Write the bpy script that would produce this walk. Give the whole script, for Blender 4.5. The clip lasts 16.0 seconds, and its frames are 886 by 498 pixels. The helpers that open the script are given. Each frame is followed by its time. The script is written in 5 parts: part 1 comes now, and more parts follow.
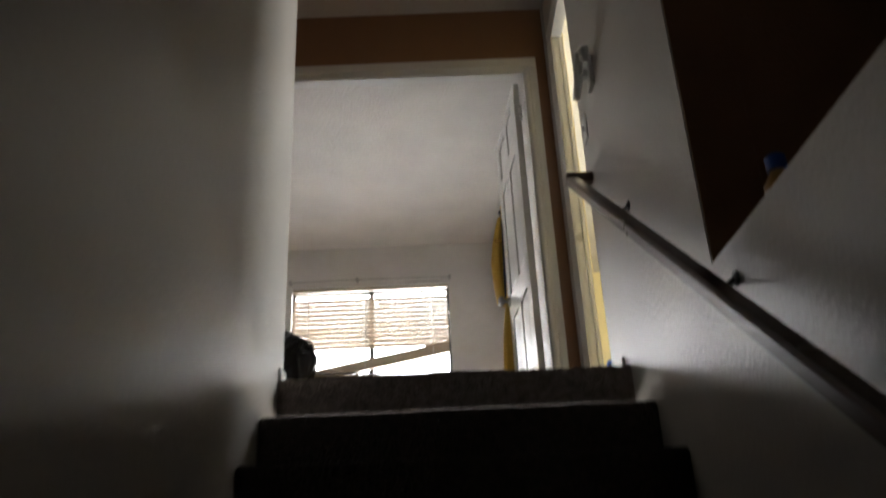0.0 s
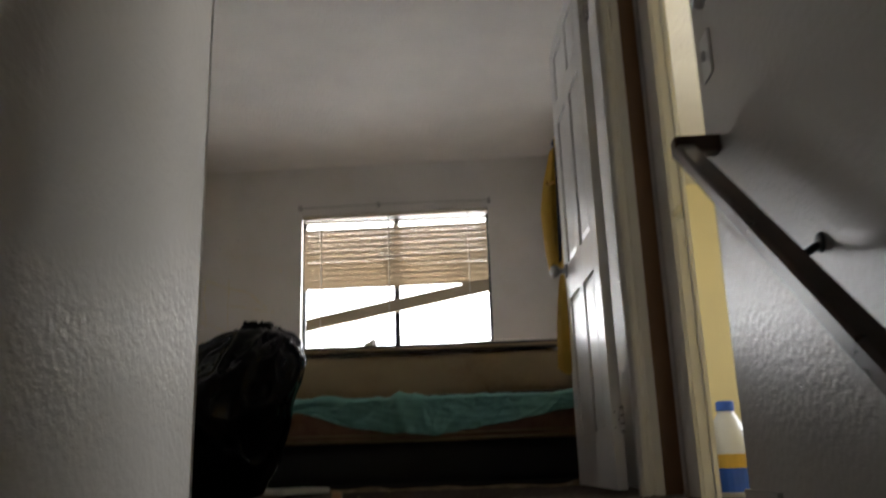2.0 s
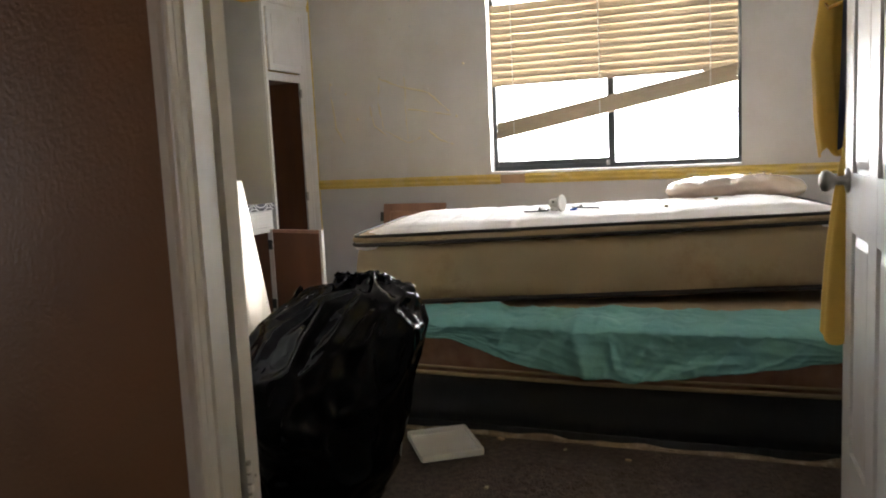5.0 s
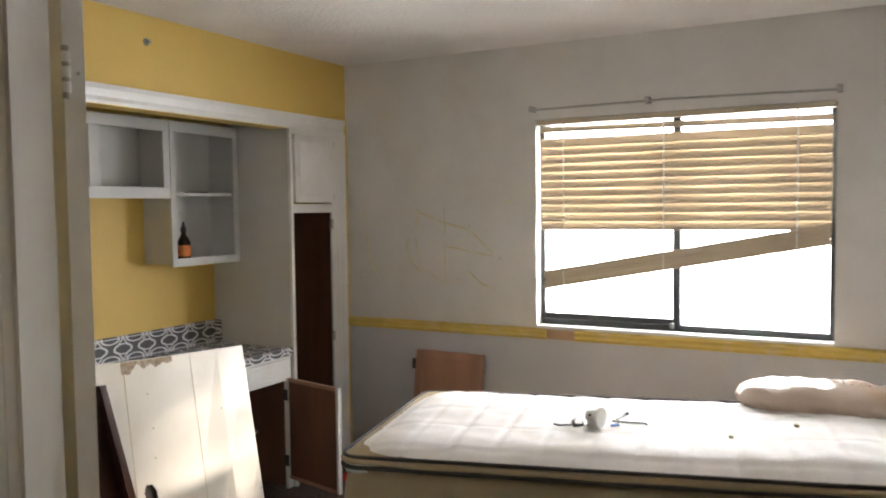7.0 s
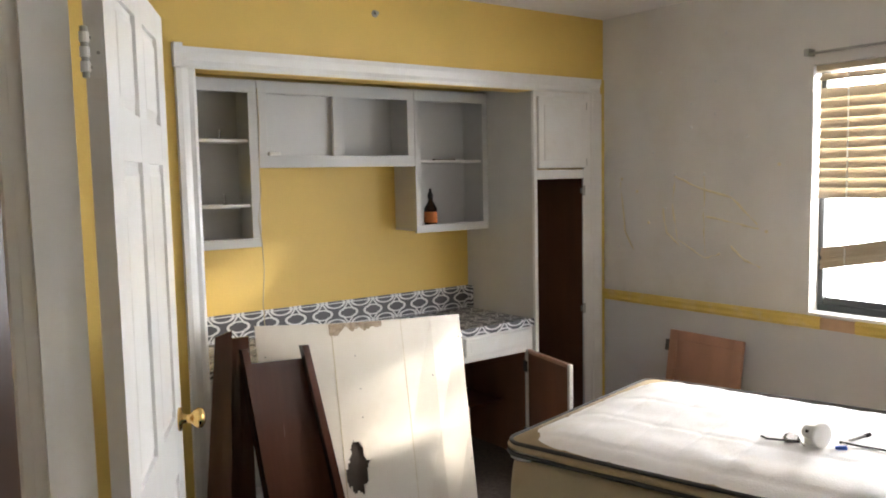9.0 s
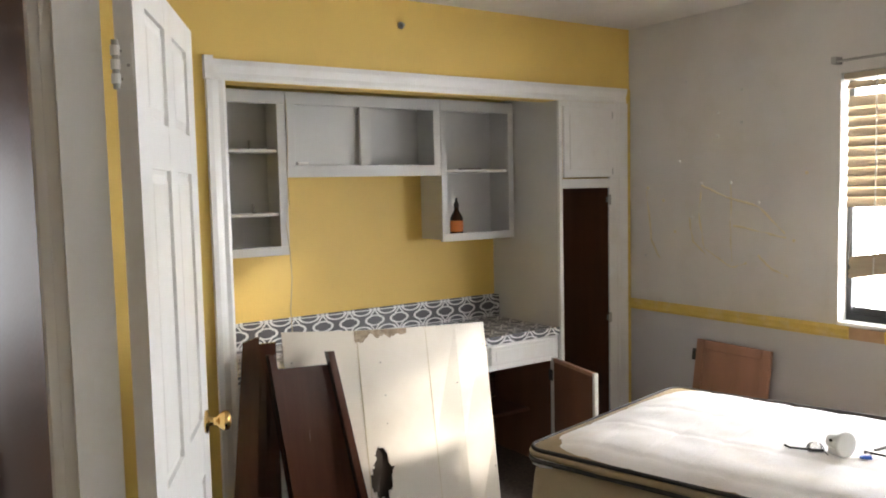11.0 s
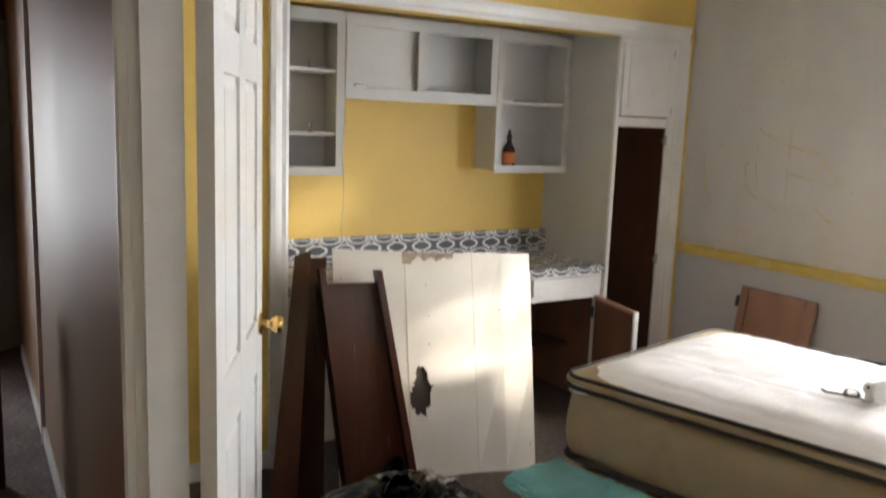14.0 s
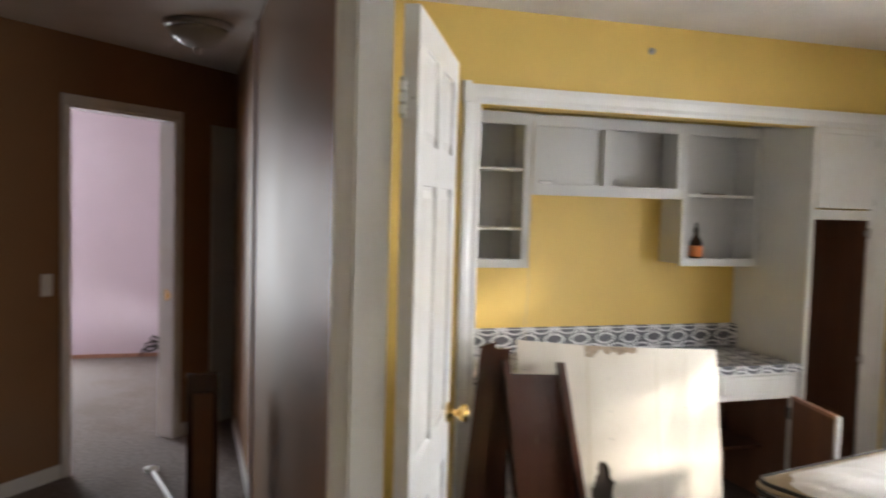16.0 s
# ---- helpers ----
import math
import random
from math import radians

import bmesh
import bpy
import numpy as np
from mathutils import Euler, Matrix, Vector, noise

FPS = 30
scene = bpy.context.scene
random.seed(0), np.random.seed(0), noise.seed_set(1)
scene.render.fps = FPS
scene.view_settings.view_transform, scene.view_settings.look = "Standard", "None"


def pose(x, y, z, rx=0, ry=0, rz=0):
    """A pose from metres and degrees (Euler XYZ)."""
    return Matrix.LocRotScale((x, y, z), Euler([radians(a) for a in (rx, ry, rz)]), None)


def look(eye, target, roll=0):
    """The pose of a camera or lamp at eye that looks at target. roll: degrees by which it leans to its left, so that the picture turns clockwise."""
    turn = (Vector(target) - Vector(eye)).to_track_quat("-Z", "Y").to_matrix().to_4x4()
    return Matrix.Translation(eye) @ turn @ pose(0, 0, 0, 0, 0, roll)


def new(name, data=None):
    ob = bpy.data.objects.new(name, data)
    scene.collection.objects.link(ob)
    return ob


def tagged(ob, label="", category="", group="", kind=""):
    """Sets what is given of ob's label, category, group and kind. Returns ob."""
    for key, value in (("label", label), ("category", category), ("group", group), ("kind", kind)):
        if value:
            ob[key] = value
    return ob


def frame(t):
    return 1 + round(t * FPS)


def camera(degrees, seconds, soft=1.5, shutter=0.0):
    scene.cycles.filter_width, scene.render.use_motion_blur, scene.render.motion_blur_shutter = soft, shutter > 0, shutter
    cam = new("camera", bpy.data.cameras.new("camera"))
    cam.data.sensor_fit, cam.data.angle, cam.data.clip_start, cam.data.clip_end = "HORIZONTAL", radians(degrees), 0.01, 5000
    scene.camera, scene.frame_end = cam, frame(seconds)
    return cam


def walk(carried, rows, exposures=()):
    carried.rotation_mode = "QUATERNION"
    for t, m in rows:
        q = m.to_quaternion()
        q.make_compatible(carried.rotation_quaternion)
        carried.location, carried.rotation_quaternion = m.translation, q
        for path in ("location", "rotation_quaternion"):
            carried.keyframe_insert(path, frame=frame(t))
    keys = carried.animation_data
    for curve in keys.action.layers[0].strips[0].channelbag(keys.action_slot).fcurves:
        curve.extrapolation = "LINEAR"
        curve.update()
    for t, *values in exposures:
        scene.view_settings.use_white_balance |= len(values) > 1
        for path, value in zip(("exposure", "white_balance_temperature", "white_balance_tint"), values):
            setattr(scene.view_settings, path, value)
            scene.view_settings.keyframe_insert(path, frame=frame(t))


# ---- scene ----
cam = camera(58.0, 16.0, soft=1.9, shutter=0.5)
PATH = [
    (0, (2.599, -6.992, -0.714), (2.62, -5.164, 0.097), -2.7),
    (0.5, (2.629, -6.709, -0.454), (2.679, -4.934, 0.465), -1.2),
    (1, (2.604, -6.474, -0.233), (2.612, -4.68, 0.652), -1.5),
    (1.5, (2.627, -6.242, -0.072), (2.736, -4.387, 0.669), -1.8),
    (2, (2.688, -5.952, 0.131), (2.58, -4.022, 0.645), -1.9),
    (2.5, (2.7, -5.77, 0.254), (2.539, -3.793, 0.505), -1.2),
    (3, (2.713, -5.613, 0.411), (2.423, -3.638, 0.545), -1.4),
    (3.2, (2.72, -5.528, 0.495), (2.371, -3.561, 0.596), -1.5),
    (5.5, (2.857, -4.579, 1.187), (2.074, -2.758, 0.921), -2.7),
    (6, (2.797, -4.409, 1.344), (2.054, -2.561, 1.158), -0.8),
    (6.2, (2.814, -4.358, 1.402), (2.079, -2.505, 1.247), -0.3),
    (6.5, (2.813, -4.298, 1.474), (2.048, -2.454, 1.349), -0.5),
    (7, (2.853, -4.082, 1.568), (1.911, -2.321, 1.465), -0.7),
    (7.5, (2.855, -3.865, 1.607), (1.804, -2.17, 1.469), -0.0),
    (8, (2.971, -3.67, 1.59), (1.656, -2.17, 1.441), 0.4),
    (8.5, (3.121, -3.533, 1.581), (1.591, -2.26, 1.389), 0.7),
    (9, (3.165, -3.518, 1.576), (1.567, -2.33, 1.395), -1.2),
    (11.5, (3.21, -3.516, 1.563), (1.552, -2.41, 1.396), -0.7),
    (12, (3.208, -3.542, 1.538), (1.571, -2.434, 1.234), 0.3),
    (12.5, (3.216, -3.543, 1.488), (1.633, -2.453, 0.937), 0.5),
    (13, (3.228, -3.538, 1.454), (1.682, -2.477, 0.757), 0.9),
    (13.5, (3.237, -3.542, 1.488), (1.616, -2.541, 0.879), 0.8),
    (14, (3.24, -3.562, 1.53), (1.551, -2.536, 1.22), 2.1),
    (14.5, (3.316, -3.599, 1.568), (1.621, -2.577, 1.333), 1.3),
    (15, (3.329, -3.606, 1.582), (1.605, -2.623, 1.395), 1.6),
    (15.5, (3.336, -3.606, 1.58), (1.555, -2.709, 1.426), 2.4),
    (16, (3.344, -3.611, 1.581), (1.444, -2.998, 1.465), 1.6),
]
walk(cam, [(t, look(eye, target, roll)) for t, eye, target, roll in PATH],
     exposures=[(0, 0.55), (0.5, 0.5), (1.0, 0.6), (1.5, 0.55), (2.0, -0.08), (2.5, 0.03), (3.0, 0.35), (3.2, 0.4), (5.3, 1.3), (5.6, 1.35), (6.2, 0.7), (6.6, 0.58), (7, 1.1), (8, 1.25), (9, 1.25), (11.5, 1.25), (12.0, 1.2), (12.5, 0.74), (13.0, 1.0), (13.5, 1.2), (14.2, 1.25), (15.5, 1.25), (16, 1.25)])

# ---- world and light ----
world = bpy.data.worlds.new("world")
scene.world = world
world.use_nodes = True
wn = world.node_tree.nodes
sky = wn.new("ShaderNodeTexSky")
sky.sky_type, sky.sun_disc = "NISHITA", False
sky.sun_elevation, sky.sun_rotation = radians(16.7), radians(45.4)
world.node_tree.links.new(sky.outputs[0], wn["Background"].inputs[0])
wn["Background"].inputs[1].default_value = 0.15


def lamp(name, m, sx, sy, power, col=(1, 1, 1), spread=180):
    d = bpy.data.lights.new(name, "AREA")
    d.shape, d.size, d.size_y, d.energy, d.color, d.spread = "RECTANGLE", sx, sy, power, col, radians(spread)
    ob = new(name, d)
    ob.matrix_world = m
    return tagged(ob, kind="structure")


# low hazy sun and the daylight of the sky in the three windows
sun = bpy.data.lights.new("sun", "SUN")
sun.energy, sun.angle, sun.color = 5.0, radians(5), (1.0, 0.94, 0.86)
tagged(new("sun", sun), kind="structure").matrix_world = look((20, 19.7, 8.4), (0, 0, 0))
lamp("window_daylight", pose(1.98, 0.30, 1.48, -90, 0, 0), 1.5, 1.15, 64, (0.95, 0.97, 1.0))
lamp("pink_room_daylight", pose(-4.94, -5.575, 1.12, 0, -90, 0), 1.5, 1.2, 52, (0.92, 0.96, 1.0))
lamp("yellow_room_daylight", pose(5.95, -2.6, 1.5, 0, 90, 0), 1.2, 1.2, 80, (0.92, 0.96, 1.0))


# ---- materials ----
def mat(name, col, rough=0.6, var=0.08, vscale=3.0, bump=0.15, bscale=120.0, metal=0.0, col2=None, stain=None, stain_amt=0.0, stain_scale=2.0, spec=0.5, coat=0.0, stretch=None, bdist=0.002):
    """A procedural surface: base colour, slow and fine variation, stains and relief."""
    m = bpy.data.materials.new(name)
    m.use_nodes = True
    nt = m.node_tree
    n, l = nt.nodes, nt.links
    b = n["Principled BSDF"]
    b.inputs["Roughness"].default_value, b.inputs["Metallic"].default_value = rough, metal
    b.inputs["Specular IOR Level"].default_value = spec
    b.inputs["Coat Weight"].default_value = coat
    tc = n.new("ShaderNodeTexCoord")
    src = tc.outputs["Object"]
    if stretch:
        mp = n.new("ShaderNodeMapping")
        mp.inputs["Scale"].default_value = stretch
        l.new(src, mp.inputs["Vector"])
        src = mp.outputs["Vector"]
    slow = n.new("ShaderNodeTexNoise")
    slow.inputs["Scale"].default_value, slow.inputs["Detail"].default_value = vscale, 6
    l.new(src, slow.inputs["Vector"])
    ramp = n.new("ShaderNodeValToRGB")
    c2 = col2 or tuple(c * (1 - 3 * var) for c in col)
    ramp.color_ramp.elements[0].color, ramp.color_ramp.elements[0].position = (*c2, 1), 0.18
    ramp.color_ramp.elements[1].color, ramp.color_ramp.elements[1].position = (*col, 1), 0.8
    l.new(slow.outputs["Fac"], ramp.inputs["Fac"])
    out = ramp.outputs["Color"]
    if stain:
        sn = n.new("ShaderNodeTexNoise")
        sn.inputs["Scale"].default_value, sn.inputs["Detail"].default_value, sn.inputs["Roughness"].default_value = stain_scale, 8, 0.65
        l.new(tc.outputs["Object"], sn.inputs["Vector"])
        sr = n.new("ShaderNodeMapRange")
        sr.inputs["From Min"].default_value, sr.inputs["From Max"].default_value, sr.inputs["To Max"].default_value = 0.5, 0.75, stain_amt
        l.new(sn.outputs["Fac"], sr.inputs["Value"])
        mx = n.new("ShaderNodeMix")
        mx.data_type = "RGBA"
        l.new(sr.outputs["Result"], mx.inputs["Factor"])
        l.new(out, mx.inputs["A"])
        mx.inputs["B"].default_value = (*stain, 1)
        out = mx.outputs["Result"]
    l.new(out, b.inputs["Base Color"])
    fine = n.new("ShaderNodeTexNoise")
    fine.inputs["Scale"].default_value, fine.inputs["Detail"].default_value = bscale, 3
    l.new(src, fine.inputs["Vector"])
    bp = n.new("ShaderNodeBump")
    bp.inputs["Strength"].default_value, bp.inputs["Distance"].default_value = bump, bdist
    l.new(fine.outputs["Fac"], bp.inputs["Height"])
    l.new(bp.outputs["Normal"], b.inputs["Normal"])
    rr = n.new("ShaderNodeMapRange")
    rr.inputs["To Min"].default_value, rr.inputs["To Max"].default_value = max(0.02, rough - 0.07), min(1, rough + 0.07)
    l.new(slow.outputs["Fac"], rr.inputs["Value"])
    l.new(rr.outputs["Result"], b.inputs["Roughness"])
    return m


LOWER_WALL = mat("cool_grey_wall_paint", (0.58, 0.585, 0.61), 0.6, 0.05, 2, 0.35, 90, stain=(0.45, 0.44, 0.42), stain_amt=0.3, stain_scale=4)
GREY_WALL = mat("grey_wall_paint", (0.69, 0.665, 0.635), 0.6, 0.06, 2, 0.35, 90, stain=(0.5, 0.46, 0.36), stain_amt=0.35, stain_scale=3)
YELLOW = mat("yellow_wall_paint", (0.76, 0.53, 0.14), 0.55, 0.05, 2, 0.35, 90)
CREAM = mat("cream_wall_paint", (0.56, 0.525, 0.475), 0.36, 0.05, 2, 0.9, 55, bdist=0.0028)
BROWN = mat("brown_wall_paint", (0.31, 0.168, 0.082), 0.5, 0.06, 2, 0.8, 70, bdist=0.003, spec=0.3, coat=0.36)
BROWN.node_tree.nodes["Principled BSDF"].inputs["Coat IOR"].default_value = 1.42
BROWN.node_tree.nodes["Principled BSDF"].inputs["Coat Roughness"].default_value = 0.17
PINK = mat("pink_wall_paint", (0.79, 0.70, 0.79), 0.6, 0.03, 2, 0.2, 90)
PALE_YELLOW = mat("pale_yellow_wall_paint", (0.82, 0.70, 0.36), 0.55, 0.04, 2, 0.2, 90)
CEIL = mat("ceiling_texture", (0.80, 0.76, 0.72), 0.9, 0.05, 3, 0.9, 60, bdist=0.008)
WHITE = mat("white_gloss_paint", (0.80, 0.79, 0.77), 0.33, 0.04, 3, 0.1, 60, stain=(0.55, 0.47, 0.32), stain_amt=0.25, stain_scale=5)
GREYWHITE = mat("grey_white_cabinet_paint", (0.60, 0.60, 0.59), 0.4, 0.05, 3, 0.12, 60)
CARPET = mat("carpet_pile", (0.40, 0.34, 0.31), 0.95, 0.24, 45, 1.0, 110, stain=(0.17, 0.12, 0.09), stain_amt=0.6, stain_scale=1.6, bdist=0.03)


def doorway_darkening(m, dark):
    """A darker tone that begins unevenly at the bedroom doorway."""
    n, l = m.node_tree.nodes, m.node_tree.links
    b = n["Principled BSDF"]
    plain_col = b.inputs["Base Color"].links[0].from_socket
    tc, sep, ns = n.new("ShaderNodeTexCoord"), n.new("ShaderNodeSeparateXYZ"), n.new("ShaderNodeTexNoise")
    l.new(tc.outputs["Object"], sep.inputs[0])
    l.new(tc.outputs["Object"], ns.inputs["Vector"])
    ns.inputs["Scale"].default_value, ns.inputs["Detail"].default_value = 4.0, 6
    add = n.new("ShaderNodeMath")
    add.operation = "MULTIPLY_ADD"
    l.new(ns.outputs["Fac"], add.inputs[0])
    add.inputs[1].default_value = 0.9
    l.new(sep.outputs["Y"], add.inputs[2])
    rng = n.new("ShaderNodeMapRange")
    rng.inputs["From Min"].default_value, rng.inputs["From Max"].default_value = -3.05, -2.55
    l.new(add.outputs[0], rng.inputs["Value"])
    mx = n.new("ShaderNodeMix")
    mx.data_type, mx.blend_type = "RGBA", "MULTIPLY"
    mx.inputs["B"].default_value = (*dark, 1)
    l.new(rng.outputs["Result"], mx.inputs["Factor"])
    l.new(plain_col, mx.inputs["A"])
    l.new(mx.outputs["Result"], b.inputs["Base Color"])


doorway_darkening(CARPET, (0.50, 0.43, 0.38))
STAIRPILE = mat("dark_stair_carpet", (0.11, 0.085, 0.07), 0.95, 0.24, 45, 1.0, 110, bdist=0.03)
DARKWOOD = mat("dark_stained_wood", (0.062, 0.022, 0.013), 0.24, 0.12, 6, 0.05, 40, stretch=(3, 6, 0.5))
CABWOOD = mat("brown_plywood", (0.20, 0.085, 0.042), 0.5, 0.15, 8, 0.15, 40, stretch=(1, 1, 0.15))
TEAL = mat("teal_sheet_cloth", (0.19, 0.45, 0.43), 0.85, 0.08, 6, 0.35, 11, bdist=0.035)
MATT_SIDE = mat("stained_mattress_cloth", (0.40, 0.305, 0.185), 0.9, 0.10, 4, 0.5, 160, stain=(0.20, 0.125, 0.06), stain_amt=0.85, stain_scale=4)
MATT_TOP = mat("quilted_mattress_cloth", (0.86, 0.83, 0.81), 0.9, 0.03, 4, 0.5, 160, stain=(0.66, 0.56, 0.44), stain_amt=0.4, stain_scale=6)
PIPING = mat("dark_piping", (0.03, 0.025, 0.022), 0.7)
BROWNMATT = mat("brown_damask_cloth", (0.21, 0.105, 0.072), 0.8, 0.2, 16, 0.4, 160, col2=(0.38, 0.225, 0.16))
BLACKBASE = mat("black_base_cloth", (0.018, 0.019, 0.022), 0.75, 0.1, 6, 0.4, 160)
BAG = mat("black_plastic_film", (0.004, 0.004, 0.005), 0.11, 0.0, 8, 0.22, 6, bdist=0.02, spec=0.13)
BOARD = mat("pale_hardboard", (0.67, 0.61, 0.52), 0.42, 0.05, 3, 0.06, 40, stain=(0.5, 0.38, 0.25), stain_amt=0.25, stain_scale=4)
BRASS = mat("polished_brass", (0.85, 0.58, 0.22), 0.16, 0.04, 6, 0.02, 60, metal=1.0)
STEEL = mat("dull_steel", (0.45, 0.44, 0.42), 0.35, 0.1, 12, 0.05, 60, metal=1.0)
BRONZE = mat("dark_window_metal", (0.05, 0.055, 0.06), 0.4, 0.1, 8, 0.05, 60, metal=0.3)
BLIND = mat("tan_faux_wood", (0.52, 0.43, 0.31), 0.45, 0.06, 5, 0.05, 60, stretch=(0.2, 1, 1))
NAVY = mat("navy_cloth", (0.035, 0.04, 0.07), 0.9, 0.1, 8, 0.5, 200)
PINKWOOD = mat("pinkish_oak", (0.47, 0.25, 0.17), 0.45, 0.12, 10, 0.1, 60, stretch=(1, 1, 0.15))
RAILWOOD = mat("walnut_rail_wood", (0.085, 0.04, 0.024), 0.3, 0.15, 8, 0.1, 60)
FILM = mat("clear_plastic_wrap", (0.55, 0.43, 0.34), 0.2, 0.08, 9, 0.6, 30, stain=(0.48, 0.34, 0.2), stain_amt=0.8, stain_scale=5, bdist=0.01)
OPAL = mat("frosted_lamp_glass", (0.40, 0.38, 0.34), 0.35, 0.04, 5, 0.02, 60)
JUG = mat("milky_plastic", (0.75, 0.78, 0.82), 0.3, 0.03, 5, 0.05, 60)
BLUE = mat("blue_plastic", (0.03, 0.12, 0.55), 0.35, 0.05, 5, 0.05, 60)
ORANGE = mat("orange_paper_label", (0.75, 0.22, 0.05), 0.6, 0.1, 20, 0.05, 60)
AMBER = mat("brown_bottle_glass", (0.035, 0.014, 0.006), 0.08, 0.05, 5, 0.02, 60)
RED = mat("red_plastic", (0.65, 0.03, 0.02), 0.4, 0.08, 8, 0.1, 60)
WHITEPL = mat("white_plastic", (0.78, 0.77, 0.74), 0.35, 0.04, 8, 0.05, 60)
RAILYEL = mat("yellow_rail_paint", (0.72, 0.53, 0.13), 0.5, 0.08, 8, 0.1, 60, stain=(0.6, 0.58, 0.55), stain_amt=0.5, stain_scale=9)
SMEAR = mat("faint_glue_smear", (0.76, 0.67, 0.44), 0.6, 0.1, 20, 0.1, 60)
MARK = mat("old_tape_glue", (0.55, 0.46, 0.28), 0.6, 0.1, 20, 0.1, 60)
BLOCK = mat("raw_pine", (0.55, 0.36, 0.22), 0.7, 0.1, 12, 0.1, 60)
# near-black colour that stands for the shade inside the board's hole
HOLE_SHADE = mat("board_hole_shade", (0.045, 0.03, 0.02), 0.9, 0.1, 12, 0.4, 60)
PEEL = mat("peeled_board_backing", (0.36, 0.26, 0.17), 0.8, 0.2, 25, 0.4, 60, stain=(0.6, 0.52, 0.4), stain_amt=0.8, stain_scale=18)
ROOF = mat("far_roof", (0.42, 0.27, 0.22), 0.9, 0.1, 2, 0.2, 30)


def glow(name, col, strength):
    m = bpy.data.materials.new(name)
    m.use_nodes = True
    b = m.node_tree.nodes["Principled BSDF"]
    b.inputs["Base Color"].default_value = (*col, 1)
    b.inputs["Emission Color"].default_value = (*col, 1)
    b.inputs["Emission Strength"].default_value = strength
    return m


HAZE = glow("bright_haze", (1.0, 0.98, 0.96), 3.0)
GLASS = bpy.data.materials.new("window_glass")
GLASS.use_nodes = True
gb = GLASS.node_tree.nodes["Principled BSDF"]
gb.inputs["Transmission Weight"].default_value, gb.inputs["Roughness"].default_value, gb.inputs["IOR"].default_value = 1.0, 0.0, 1.1
CLEAR = bpy.data.materials.new("clear_plastic_cup")
CLEAR.use_nodes = True
gb = CLEAR.node_tree.nodes["Principled BSDF"]
gb.inputs["Transmission Weight"].default_value, gb.inputs["Roughness"].default_value = 0.9, 0.1


def trellis(name, along, across):
    """Grey contact paper with white ogee lines; along and across name the object axes."""
    m = bpy.data.materials.new(name)
    m.use_nodes = True
    n, l = m.node_tree.nodes, m.node_tree.links
    tc = n.new("ShaderNodeTexCoord")
    sp = n.new("ShaderNodeSeparateXYZ")
    l.new(tc.outputs["Object"], sp.inputs[0])

    def op(kind, a, b=None):
        k = n.new("ShaderNodeMath")
        k.operation = kind
        for i, v in enumerate((a, b)):
            if v is None:
                continue
            if isinstance(v, (int, float)):
                k.inputs[i].default_value = v
            else:
                l.new(v, k.inputs[i])
        return k.outputs[0]

    U, V = sp.outputs[along], sp.outputs[across]
    P, Q = 0.155, 0.115
    lines = None
    for du, dv in ((0.0, 0.0), (0.5, 0.5)):
        uu = op("MULTIPLY", op("SUBTRACT", op("FRACT", op("ADD", op("MULTIPLY", U, 1 / P), du)), 0.5), P)
        vv = op("MULTIPLY", op("SUBTRACT", op("FRACT", op("ADD", op("MULTIPLY", op("ADD", V, 0.0615), 1 / Q), dv)), 0.5), Q)
        au, av = op("ABSOLUTE", uu), op("ABSOLUTE", vv)
        ring = op("SQRT", op("ADD", op("POWER", op("MULTIPLY", au, 1 / 0.054), 2.0), op("POWER", op("MULTIPLY", av, 1 / 0.026), 2.0)))
        oval = op("MULTIPLY", op("ABSOLUTE", op("SUBTRACT", ring, 1.0)), 0.030)
        cross = op("MULTIPLY", op("ABSOLUTE", op("SUBTRACT", av, op("MULTIPLY", op("SUBTRACT", P / 2, au), 1.25))), 0.62)
        cross = op("ADD", cross, op("MULTIPLY", op("GREATER_THAN", av, 0.045), 0.05))
        bar = op("ADD", av, 0.0015)
        for d in ((oval, cross, bar) if du == 0.0 else (oval,)):
            lines = d if lines is None else op("MINIMUM", lines, d)
    ns = n.new("ShaderNodeTexNoise")
    ns.inputs["Scale"].default_value = 9
    l.new(tc.outputs["Object"], ns.inputs["Vector"])
    mask = n.new("ShaderNodeMapRange")
    mask.inputs["From Min"].default_value, mask.inputs["From Max"].default_value = 0.0048, 0.0034
    l.new(lines, mask.inputs["Value"])
    mx = n.new("ShaderNodeMix")
    mx.data_type = "RGBA"
    mx.inputs["A"].default_value, mx.inputs["B"].default_value = (0.085, 0.085, 0.10, 1), (0.72, 0.72, 0.73, 1)
    l.new(mask.outputs["Result"], mx.inputs["Factor"])
    b = n["Principled BSDF"]
    l.new(mx.outputs["Result"], b.inputs["Base Color"])
    rr = n.new("ShaderNodeMapRange")
    rr.inputs["To Min"].default_value, rr.inputs["To Max"].default_value = 0.3, 0.5
    l.new(ns.outputs["Fac"], rr.inputs["Value"])
    l.new(rr.outputs["Result"], b.inputs["Roughness"])
    return m


PAPER_TOP = trellis("trellis_contact_paper_flat", "Y", "X")
PAPER_UP = trellis("trellis_contact_paper_upright", "Y", "Z")
YCLOTH = mat("yellow_robe_cloth", (0.72, 0.47, 0.09), 0.9, 0.08, 8, 0.5, 200)


